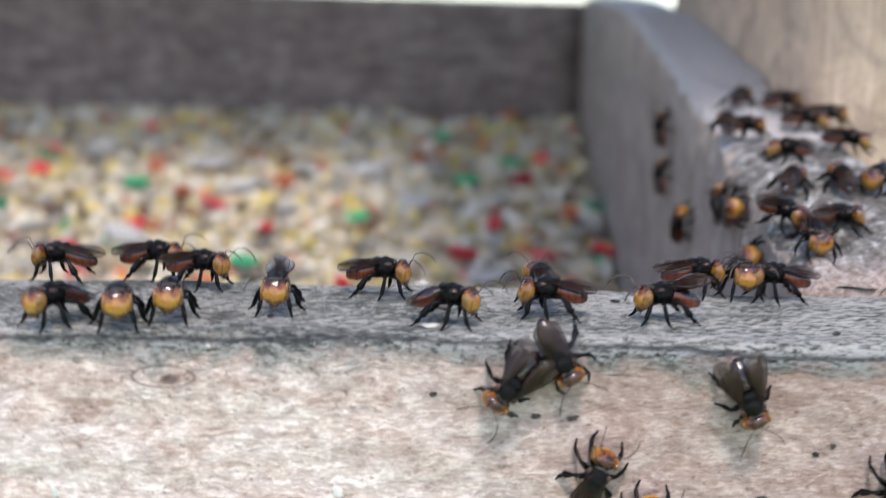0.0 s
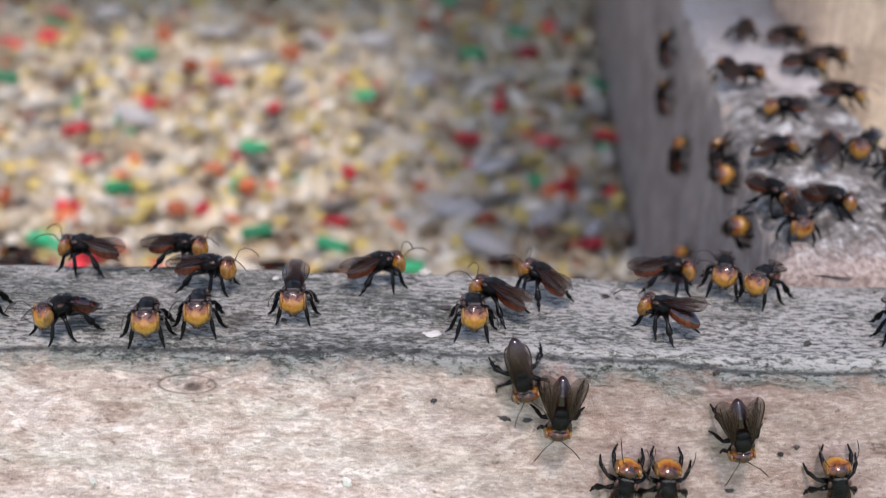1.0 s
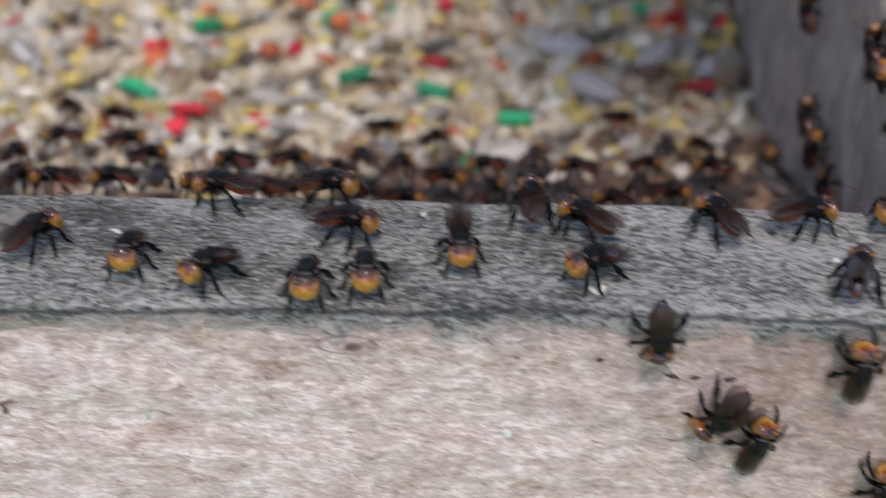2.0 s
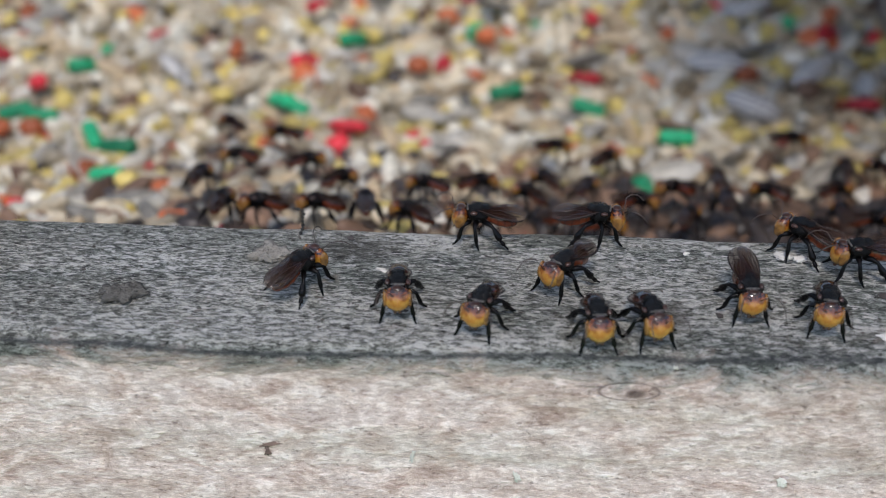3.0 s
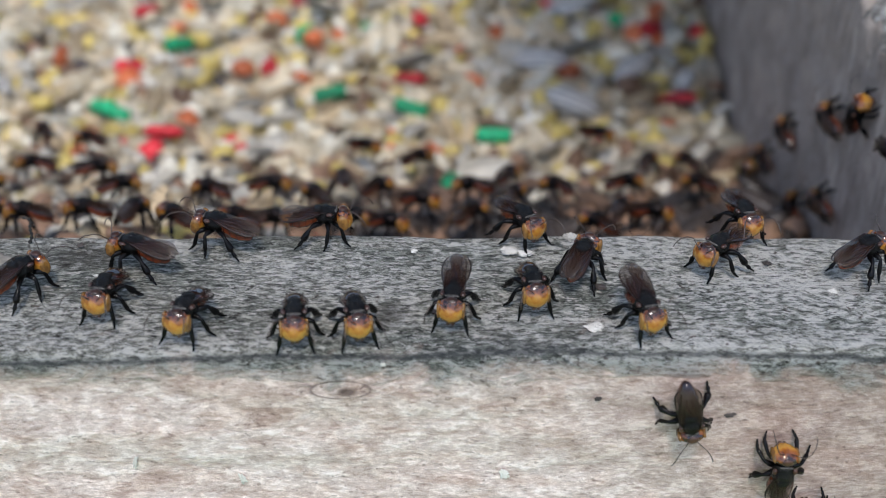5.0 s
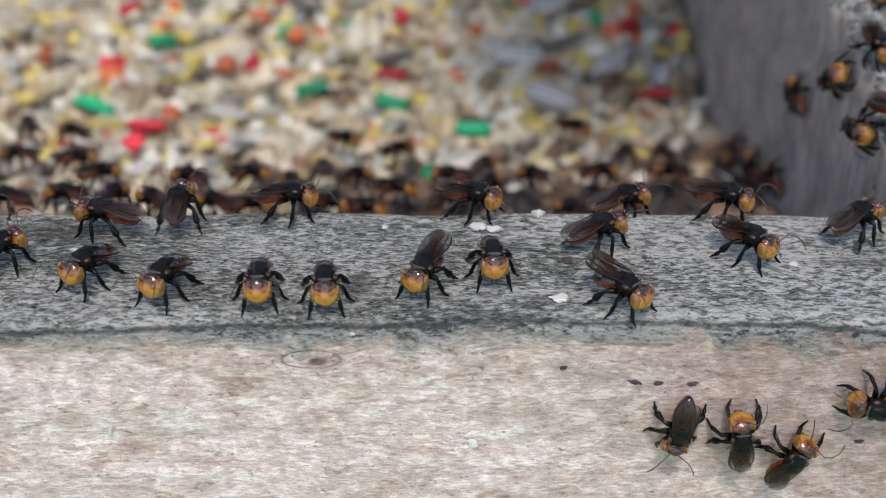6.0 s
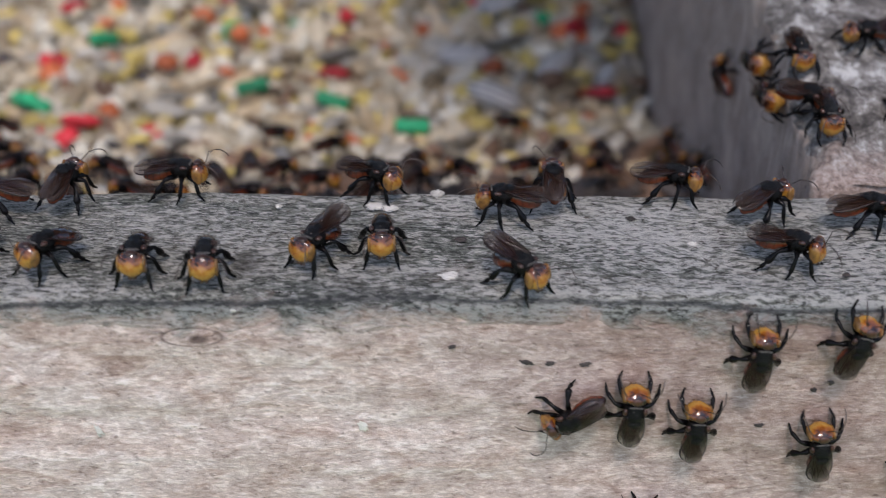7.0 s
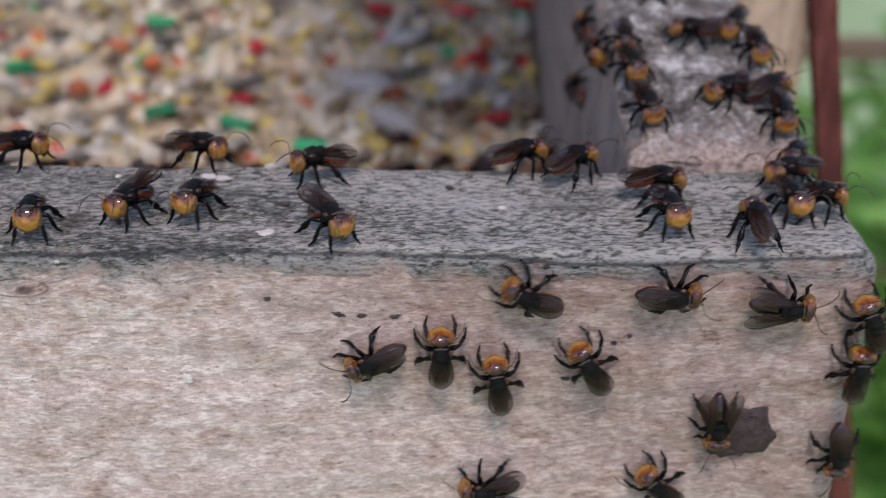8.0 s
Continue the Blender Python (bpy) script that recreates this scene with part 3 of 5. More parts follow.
def abdomen_material():
    """Dark brown back, glowing russet flanks, darker rings where the plates overlap."""
    m, n, l, bs = material("russet_abdomen")
    tc, sep = n.new("ShaderNodeTexCoord"), n.new("ShaderNodeSeparateXYZ")
    l.new(tc.outputs["Generated"], sep.inputs[0])
    nz = noise_at(n, l, coords(n, l, (900,) * 3), 1.0, 4, 0.6, 0.5)
    along = math_node(n, l, "SUBTRACT", sep.outputs[2], math_node(n, l, "MULTIPLY", sep.outputs[1], -0.55))
    f = math_node(n, l, "ADD", along, math_node(n, l, "MULTIPLY", math_node(n, l, "SUBTRACT", nz, 0.5), 0.5))
    r = ramp(n, [(0.40, (0.23, 0.054, 0.013)), (0.70, (0.14, 0.027, 0.008)), (0.95, (0.05, 0.010, 0.005)), (1.2, (0.014, 0.005, 0.004))])
    l.new(f, r.inputs[0])
    rings = math_node(n, l, "SINE", math_node(n, l, "MULTIPLY", sep.outputs[1], 32.0))
    band = ramp(n, [(0.70, (1, 1, 1)), (0.98, (0.5, 0.45, 0.45))])
    l.new(rings, band.inputs[0])
    l.new(mix(n, l, 0.8, r.outputs[0], band.outputs[0], "MULTIPLY"), bs.inputs["Base Color"])
    bs.inputs["Roughness"].default_value = 0.16
    bs.inputs["Specular IOR Level"].default_value = 0.5
    bs.inputs["Coat Weight"].default_value = 0.3
    bs.inputs["Coat Roughness"].default_value = 0.08
    return m


MAT_ABDOMEN = abdomen_material()
MAT_LEG = shell_material("black_leg", (0.004, 0.003, 0.003), (0.001, 0.001, 0.001), 0.14, 1500, 0.0, 0.16, 0.0001)
MAT_FEELER = shell_material("brown_feeler", (0.05, 0.03, 0.02), (0.02, 0.012, 0.009), 0.35, 1500, 0.1)
MAT_JAW = shell_material("dark_jaw", (0.06, 0.02, 0.01), (0.02, 0.008, 0.005), 0.3, 1500, 0.2)


def wing_material():
    """Smoky membrane: brown and dense at the root, clear and grey towards the tip."""
    m, n, l, bs = material("smoky_wing")
    tc, sep = n.new("ShaderNodeTexCoord"), n.new("ShaderNodeSeparateXYZ")
    l.new(tc.outputs["Generated"], sep.inputs[0])
    nz = noise_at(n, l, coords(n, l, (260, 700, 700)), 1.0, 3, 0.5)
    f = math_node(n, l, "ADD", sep.outputs[1], math_node(n, l, "MULTIPLY", math_node(n, l, "SUBTRACT", nz, 0.5), 0.3))
    r = ramp(n, [(0.1, (0.012, 0.005, 0.004)), (0.5, (0.027, 0.012, 0.008)), (0.95, (0.065, 0.043, 0.034))])
    l.new(f, r.inputs[0])
    l.new(r.outputs[0], bs.inputs["Base Color"])
    bs.inputs["Roughness"].default_value = 0.14
    bs.inputs["Specular IOR Level"].default_value = 0.3
    bump(n, l, noise_at(n, l, coords(n, l, (700, 1500, 1500)), 1.0, 3, 0.5), bs, 0.5, 0.00015)
    clear = ramp(n, [(0.15, (0.70, 0.70, 0.70)), (0.55, (0.50, 0.50, 0.50)), (0.97, (0.30, 0.30, 0.30))])
    l.new(f, clear.inputs[0])
    l.new(clear.outputs[0], bs.inputs["Alpha"])
    return m


MAT_WING = wing_material()
MAT_VEIN = shell_material("wing_vein", (0.02, 0.010, 0.007), (0.008, 0.005, 0.004), 0.35, 1500, 0.0, 0.2)


def blob(center, semi, seg=16, rings=10, pitch=0.0, shape=None):
    """A rounded body segment in bee space, mm: the head looks along -y; pitch lifts the front."""
    bm = bmesh.new()
    turn = Matrix.Rotation(radians(pitch), 3, "X")
    rows = []
    for i in range(rings + 1):
        th = math.pi * i / rings
        row = []
        for j in range(seg):
            ph = 2 * math.pi * j / seg
            k = math.sin(th)
            p = Vector((semi[0] * k * math.cos(ph), -semi[1] * math.cos(th), semi[2] * k * math.sin(ph)))
            if shape:
                p = shape(p)
            row.append(p)
            if i in (0, rings):
                break
        rows.append([bm.verts.new((turn @ p + Vector(center)) * MM) for p in row])
    for a, b in zip(rows, rows[1:]):
        for j in range(seg):
            k = (j + 1) % seg
            if len(a) == 1:
                bm.faces.new((a[0], b[j], b[k]))
            elif len(b) == 1:
                bm.faces.new((a[j], b[0], a[k]))
            else:
                bm.faces.new((a[j], b[j], b[k], a[k]))
    bmesh.ops.recalc_face_normals(bm, faces=bm.faces)
    return bm


def tube(points, radii, seg=7, flat=None):
    """A jointed tube through points, mm."""
    rings = []
    pts = [Vector(p) for p in points]
    for i, (p, r) in enumerate(zip(pts, radii)):
        d = (pts[min(i + 1, len(pts) - 1)] - pts[max(i - 1, 0)]).normalized()
        u = d.cross(Vector((0.3, 0.2, 1))).normalized()
        v = d.cross(u)
        f = flat[i] if flat else 1.0
        rings.append([(p + u * r * math.cos(2 * math.pi * j / seg) + v * r * f * math.sin(2 * math.pi * j / seg)) * MM for j in range(seg)])
    return loft(rings)


ROOF = 0.42                        # how steeply the folded wings slope to the sides


def wing_mesh(side, h, spread_deg, lift_deg, length, width, drop):
    """One wing folded back over the abdomen: a thin blade with a dark leading edge and dark raised veins."""
    bm = bmesh.new()
    turn = Euler((radians(lift_deg), 0, radians(spread_deg) * side)).to_matrix()
    root = Vector((0.74 * side, 0.0, h + 0.80 - drop - (0.09 if side < 0 else 0)))
    stations = [(0.0, 0.08, -0.08), (0.08, 0.20, -0.16), (0.18, 0.34, -0.30), (0.30, 0.50, -0.50), (0.42, 0.64, -0.72), (0.54, 0.75, -0.90), (0.66, 0.82, -1.0), (0.77, 0.83, -0.98), (0.86, 0.74, -0.86), (0.93, 0.58, -0.64), (0.975, 0.38, -0.38), (1.0, 0.14, -0.10)]
    cuts = (0.0, 0.06, 0.24, 0.28, 0.48, 0.52, 0.74, 0.77, 1.0)
    top, low = [], []
    for k, (a, w0, w1) in enumerate(stations):
        rt, rl = [], []
        for i, c in enumerate(cuts):
            w = w0 + (w1 - w0) * c
            z = 0.22 * math.sin(a * 2.4) - 0.16 * (c - 0.45) ** 2 * 4 * math.sin(a * 3) + 0.03 * math.sin(9 * c + 4 * a)
            z -= ROOF * w * width * min(1.0, a * 3)
            p = Vector((side * w * width, a * length, z))
            rt.append(bm.verts.new((root + turn @ p) * MM))
            rl.append(bm.verts.new((root + turn @ (p - Vector((0, 0, 0.03 if i > 1 else 0.08)))) * MM))
        top.append(rt)
        low.append(rl)
    for k in range(len(stations) - 1):
        for i in range(len(cuts) - 1):
            f = bm.faces.new((top[k][i], top[k][i + 1], top[k + 1][i + 1], top[k + 1][i]))
            g = bm.faces.new((low[k][i], low[k + 1][i], low[k + 1][i + 1], low[k][i + 1]))
            if (i == 0 and k < 9) or (i in (2, 4, 6) and 1 < k < 9 - i // 2):
                f.material_index = g.material_index = 1
        bm.faces.new((top[k][0], top[k + 1][0], low[k + 1][0], low[k][0]))
        bm.faces.new((top[k][-1], low[k][-1], low[k + 1][-1], top[k + 1][-1]))
    for row_t, row_l in ((top[0], low[0]), (top[-1], low[-1])):
        for i in range(len(cuts) - 1):
            bm.faces.new((row_t[i], row_l[i], row_l[i + 1], row_t[i + 1]))
    bmesh.ops.recalc_face_normals(bm, faces=bm.faces)
    return bm


UPRIGHT = (
    # hip y; knee, ankle and foot: sideways, along, and height as a share of the thorax's
    (-0.60, (1.15, -1.35, 0.66), (1.40, -1.70, 0.20), (1.62, -2.25, 0.02)),
    (0.02, (1.60, -0.15, 0.70), (2.05, 0.05, 0.20), (2.55, 0.30, 0.02)),
    (0.58, (1.45, 1.55, 0.74), (1.85, 2.35, 0.30), (2.25, 3.15, 0.02)),
)
SPLAYED = (
    (-0.60, (1.30, -1.55, 0.62), (1.45, -2.45, 0.24), (1.15, -3.15, 0.03)),
    (0.02, (1.75, -0.45, 0.66), (2.35, -1.00, 0.24), (2.50, -1.75, 0.03)),
    (0.58, (1.55, 0.95, 0.66), (2.25, 1.50, 0.28), (2.45, 2.35, 0.03)),
)


def leg_mesh(s, h, row, hind):
    """One leg: thick thigh, knee, shin that widens (a flat paddle on the hind leg), and a jointed foot."""
    hip, knee, ankle, foot = row
    root = Vector((s * 0.52, hip, h - 0.80))
    a, b, c = (Vector((s * p[0], p[1], p[2] * h)) for p in (knee, ankle, foot))
    pts, rad = [], []
    for f, r in ((0.0, 0.16), (0.18, 0.22), (0.55, 0.24), (0.88, 0.17)):
        pts.append(root.lerp(a, f) + Vector((0, 0, 0.16 * math.sin(f * 3.1))))
        rad.append(r)
    pts.append(a)
    rad.append(0.14)
    for f, r in ((0.12, 0.15), (0.45, 0.25 if hind else 0.17), (0.78, 0.31 if hind else 0.19), (0.93, 0.24 if hind else 0.16)):
        pts.append(a.lerp(b, f))
        rad.append(r)
    pts.append(b)
    rad.append(0.12)
    for f, r in ((0.12, 0.15 if hind else 0.12), (0.42, 0.19 if hind else 0.12), (0.50, 0.08), (0.60, 0.10), (0.68, 0.07), (0.78, 0.09), (0.86, 0.06), (0.95, 0.08), (1.0, 0.05)):
        pts.append(b.lerp(c, f) + Vector((0, 0, -0.10 * math.sin(f * 3.14) * min(1.0, b.z))))
        rad.append(r)
    return tube([p - root for p in pts], [r * 1.14 for r in rad], 8), root


def make_bee(h, spread_deg, lift_deg, label, reach=5.2, droop=-20, legs=UPRIGHT):
    """A small stingless bee, thorax h mm above its feet, head along -y."""
    bee = tagged(new("bee"), label, "bee", "bees on the feeder")
    bee.scale = (1, 1, 1)

    def chest(p):
        p = p.copy()
        if p.z < 0:
            p.x *= 1 + 0.18 * p.z
            p.y *= 0.92
        p += p * 0.08 * noise.noise(p * 2.1)
        p.z -= 0.10 * math.exp(-((p.y - 0.45) / 0.12) ** 2) * (p.z > 0.3)
        p.z += 0.05 * math.cos(p.y * 5.5)
        p.x *= 1 + 0.05 * math.sin(p.y * 6 + p.z * 4)
        return p

    part("thorax", blob((0, 0.10, h - 0.05), (1.06, 1.24, 1.08), 20, 14, -8, chest), MAT_THORAX, bee)

    def face(p):
        p = p.copy()
        if p.z < 0:
            p.x *= 1 + 0.16 * p.z
        p.y -= 0.10 * math.exp(-(p.x / 0.5) ** 2 - ((p.z + 0.35) / 0.5) ** 2) * (p.y < 0)
        return p

    head = part("head", blob((0, -1.58, h - 0.42), (1.30, 0.74, 1.24), 22, 16, -10, face), MAT_HEAD, bee, "glossy amber-orange head")
    for s in (-1, 1):
        part("eye", blob((s * 1.08, -1.56, h - 0.36), (0.22, 0.50, 0.88), 12, 10, -10), MAT_EYE, head, "large amber-brown eye")
        feeler = part("antenna", tube([(0, 0, 0), (s * 0.45, -0.22, 0.50), (s * 0.82, -0.34, 0.92), (s * 1.20, -0.85, 1.02), (s * 1.48, -1.45, 0.82), (s * 1.62, -1.9, 0.42), (s * 1.66, -2.15, 0.02)], [0.05, 0.042, 0.045, 0.055, 0.06, 0.055, 0.035], 6), MAT_FEELER, head, "thin elbowed dark brown antenna")
        feeler.location = Vector((s * 0.34, -2.10, h + 0.22)) * MM
        part("jaw", blob((s * 0.20, -1.86, h - 1.56), (0.22, 0.20, 0.24), 8, 6), MAT_JAW, head, "small brown jaw")
    part("ocelli_patch", blob((0, -1.50, h + 0.70), (0.52, 0.40, 0.16), 10, 6), MAT_JAW, head, "dark spot of simple eyes")

    def belly(p):
        p = p.copy()
        t = p.y / 1.8
        p.x *= 1.0 - 0.30 * max(0.0, t) ** 2
        k = 1 + 0.04 * math.cos(p.y * 8.0)
        p.x *= k
        p.z *= k
        return p

    part("abdomen", blob((0, 2.25, h - 0.50), (0.96, 1.80, 0.84), 18, 22, droop, belly), MAT_ABDOMEN, bee, "glossy banded russet abdomen")
    part("scutellum", blob((0, 0.92, h + 0.66), (0.66, 0.46, 0.30), 12, 8), MAT_THORAX, bee)
    part("collar", blob((0, -0.84, h + 0.62), (0.66, 0.13, 0.12), 12, 8), MAT_COLLAR_GLINT, bee, "thin pale grey band painted as a glint")
    for s in (-1, 1):
        part("tegula", blob((s * 0.90, -0.26, h + 0.46), (0.24, 0.34, 0.20), 8, 6), MAT_JAW, bee, "dark amber wing-base scale")
        part("forewing", wing_mesh(s, h, spread_deg, lift_deg, reach, 1.08, 0.0), [MAT_WING, MAT_VEIN], bee, "smoky brown translucent wing")
        part("hindwing", wing_mesh(s, h, spread_deg + 4, lift_deg - 3, reach * 0.76, 0.70, 0.22), [MAT_WING, MAT_VEIN], bee, "smoky brown translucent wing")
        for i, row in enumerate(legs):
            bm, root = leg_mesh(s, h, row, i == 2)
            leg = part("leg", bm, MAT_LEG, bee)
            leg.location = root * MM
    return bee


STANDING = "stingless bee with amber head and russet abdomen standing tall"
GUARDING = "stingless bee with golden face standing guard, dark wings folded"
CLINGING = "stingless bee with amber head clinging low to weathered wood"
FANNING = "stingless bee with amber head holding its smoky wings up"
templates = {
    "stand": make_bee(2.75, 8, -12, STANDING, 4.9),
    "guard": make_bee(2.75, 9, -24, GUARDING, 4.7, -26),
    "cling": make_bee(1.95, 9, -9, CLINGING, 3.9, -10, SPLAYED),
    "fan": make_bee(2.6, 5, 6, FANNING, 4.6),
    "flat": make_bee(2.2, -11, -7, "stingless bee with amber head and wings held apart", 4.6, -14),
}
HIVE = {"stand": 54, "guard": 5, "cling": 36, "fan": 2, "flat": 3}
hive = {k: [templates[k]] + [copy_thing(templates[k], Matrix()) for _ in range(c - 1)] for k, c in HIVE.items()}


def bee(kind="stand"):
    return hive[kind].pop()


def on_rim(x, y, turn, drop=0.0):
    """On the front board's top, mm; turn 0 looks out to the front, 90 along +x."""
    return Matrix.Translation(Vector((x, y, RIM_TILT * y - drop + 0.1)) * MM) @ Matrix.Rotation(RIM_TILT, 4, "X") @ Matrix.Rotation(radians(turn), 4, "Z")


def on_front(x, z, turn):
    """On the front board's face, mm; turn 0 has the head up, 90 along +x."""
    return Matrix.Translation(Vector((x, -0.1, z)) * MM) @ Matrix.Rotation(radians(90), 4, "X") @ Matrix.Rotation(radians(180 - turn), 4, "Z")


def on_seed(x, y, turn):
    z = bed_z(x / 10, y / 10) * 10 + 4.6
    lean = math.atan((bed_z(x / 10, y / 10 + 0.3) - bed_z(x / 10, y / 10 - 0.3)) / 0.6)
    return Matrix.Translation(Vector((x, y, z)) * MM) @ Matrix.Rotation(lean, 4, "X") @ Matrix.Rotation(radians(turn), 4, "Z")


def on_slope(x, y, turn):
    """On the side board's sloping top."""
    z, a = side_top(y / 10) * 10, math.atan((side_top(y / 10 + 0.2) - side_top(y / 10 - 0.2)) / 0.4)
    return Matrix.Translation(Vector((x, y, z + 0.3)) * MM) @ Matrix.Rotation(a, 4, "X") @ Matrix.Rotation(radians(turn), 4, "Z")


def on_side(y, z, turn):
    """On the side board's inner face; turn 0 has the head up."""
    x = side_x(y / 10) * 10 - 0.2
    return Matrix.Translation(Vector((x, y, z)) * MM) @ Matrix.Rotation(radians(-90), 4, "Z") @ Matrix.Rotation(radians(90), 4, "X") @ Matrix.Rotation(radians(180 - turn), 4, "Z")


# ---- larger seeds that stand out on the heap ----
def thing_from(name, shape, mat, label, category, group):
    me = bpy.data.meshes.new(name)
    me.from_pydata(shape[0].tolist(), [], shape[1])
    me.polygons.foreach_set("use_smooth", [True] * len(me.polygons))
    me.materials.append(mat)
    me.update()
    return tagged(new(name, me), label, category, group)


def lay(shape, mat, name, label, group, spots, lift=1.6, size=1.0):
    """Lays copies of one seed at x, y (mm) with a turn in degrees."""
    first = None
    for i, (x, y, a) in enumerate(spots):
        z = bed_z(x / 10, y / 10) * 10 + lift + 1.7 + 1.2 * noise.noise(Vector((x * 0.05, y * 0.05, 0)))
        m = Matrix.Translation(Vector((x, y, z)) * MM) @ Matrix.Rotation(radians(a), 4, "Z") @ Euler((0.9 * math.sin(i * 2.1), 0.3 * math.cos(i * 1.7), 0)).to_matrix().to_4x4()
        if first is None:
            first = thing_from(name, (shape[0] * size, shape[1]), mat, label, "seed", group)
            first.matrix_basis = m
        else:
            copy_thing(first, m)


SUNFLOWER = ellipsoid(5.6, 2.6, 1.7, 12, 9, 0.15, 0.0, 11)
HUSK = half_husk(5.0, 3.0, 1.8, 10, 8)
ROD = pellet(3.0, 1.35, 10)
CHIP = ellipsoid(3.4, 1.8, 1.2, 8, 6, 0.0, 0.3, 12)
NUGGET = ellipsoid(2.3, 2.0, 1.8, 9, 7, 0.0, 0.15, 13)
GRIT = ellipsoid(2.2, 1.9, 1.4, 6, 4, 0.0, 0.4, 14)
lay(SUNFLOWER, MAT_STRIPE, "sunflower_seed", "black and white striped sunflower seed on the seed heap", "sunflower seeds", [(-4.7, 207.6, 40), (10.5, 209.8, 5), (-19.1, 194.9, -5), (-8.0, 182.9, 85), (-41.7, 164.6, -4), (-59.7, 220.4, 20), (38.0, 147.6, 8), (35.4, 117.6, -20), (57.3, 124.3, 80), (48.0, 128.1, 40), (30.5, 130.5, -15), (-71.0, 122.4, -45), (-30, 213, 30), (22, 187, -30)], 2.4)
lay(HUSK, MAT_SEED["grey"], "seed_husk", "empty pale grey sunflower husk lying open", "seed husks", [(-10.9, 146.3, 20), (11.5, 160.0, 70), (5.7, 130.9, 0), (59.9, 142.4, 75), (63.0, 129.0, 60), (39.1, 135.0, 10), (64.0, 176.7, 70), (26.6, 132.4, -10), (28.9, 209.6, -25), (6.5, 218.3, 10), (42.2, 89.2, 35), (29.2, 98.9, 60), (-23.8, 110.3, -30), (17.3, 87.8, 10), (-62, 168, 30), (-35, 150, 100)], 2.6)
lay(ROD, MAT_SEED["green"], "green_pellet", "bright green feed pellet on the seed heap", "green pellets", [(-73.3, 216.7, 30), (-46.5, 197.3, 0), (8.8, 179.1, -20), (-13.8, 152.1, 5), (-39.1, 134.4, 50), (-9.4, 120.2, 10), (-50.5, 117.3, -40), (5.6, 116.1, -10), (-76.1, 182.1, -10), (67.0, 188.3, -50), (35.7, 205.0, 0), (48.5, 219.3, 10), (20.1, 104.7, 0), (-97.5, 109.3, 10), (-92.3, 107.9, 0), (-79.9, 98.1, -60), (-74.1, 93.5, -10), (-71.4, 78.4, -20), (-48.3, 116.0, -20), (-89.7, 126.0, 30)], 2.0)
lay(CHIP, MAT_SEED["red"], "red_chip", "crimson dyed feed chip on the seed heap", "red chips", [(-25.4, 184.6, -5), (-40.4, 171.4, -60), (-53.7, 157.6, -10), (-47.4, 145.8, 60), (7.6, 142.6, 70), (5.4, 125.1, -30), (55.3, 118.6, -35), (53.2, 140.4, 45), (32.8, 159.5, 0), (40.9, 176.2, 80), (50.1, 206.2, 20), (65.0, 163.4, 0), (-11.5, 171.5, 80), (-96.8, 119.9, -40), (-36.6, 101.9, 0), (-107.3, 127.9, 0)], 2.2)
lay(NUGGET, MAT_SEED["orange"], "orange_nugget", "orange-brown round seed on the seed heap", "orange seeds", [(-20.9, 142.5, 0), (-34.2, 191.6, 0), (-13.4, 136.7, -30), (-25.9, 126.3, 10), (59.7, 184.4, 0), (35.7, 126.7, 0), (-97.1, 100.4, 0), (-91.2, 100.7, 0)], 2.2)
lay(GRIT, MAT_SEED["yellow"], "corn_piece", "yellow cracked corn piece on the seed heap", "corn pieces", [(-8.9, 133.0, 80), (-0.7, 162.5, 0), (7.1, 151.7, 0), (-39.0, 231.3, 0), (-65.7, 71, 0), (-61.5, 117.1, 0), (46, 151, 0), (-28, 158, 0)], 2.2)

# ---- crumbs, chips and stains on the boards ----
MAT_WAX = plain("pale_wax", (0.60, 0.57, 0.51), 0.5, 0.1, 3000, 0.0002)
MAT_CRUST = plain("grey_crust", (0.15, 0.137, 0.115), 0.9, 0.45, 1500, 0.0014)
MAT_DENT = plain("torn_brown_wood", (0.17, 0.11, 0.09), 0.9, 0.3, 2500, 0.0004)
MAT_DARKBIT = plain("dark_bit", (0.05, 0.04, 0.035), 0.7, 0.3, 2500, 0.0002)


def crumb(name, center, semi, mat, label, seed=1, normal="z", turn=0.0, ragged=1.0):
    """An uneven flake pressed on a board; semi: along x, across, and its thickness, mm."""
    bm = bmesh.new()
    bmesh.ops.create_icosphere(bm, subdivisions=4, radius=1.0)
    for v in bm.verts:
        flat = Vector((v.co.x, v.co.y, 0))
        k = 1 + ragged * 0.8 * noise.noise(flat * 1.6 + Vector((seed * 3.1, 0, 0))) + ragged * 0.5 * noise.noise(flat * 4.2 + Vector((0, seed * 2.3, 0)))
        up = 0.5 + 0.9 * abs(noise.noise(v.co * 3.4 + Vector((seed, seed, 0)))) + 0.5 * noise.noise(v.co * 9 + Vector((0, 0, seed)))
        v.co = Vector((v.co.x * semi[0] * k, v.co.y * semi[1] * k, v.co.z * semi[2] * up)) * MM
    ob = link_mesh(name, bm, mat)
    m = Matrix.Translation(Vector(center) * MM)
    if normal == "y":
        m = m @ Matrix.Rotation(radians(90), 4, "X")
    ob.matrix_basis = m @ Matrix.Rotation(radians(turn), 4, "Z")
    return tagged(ob, label, "debris", "crumbs on the boards")


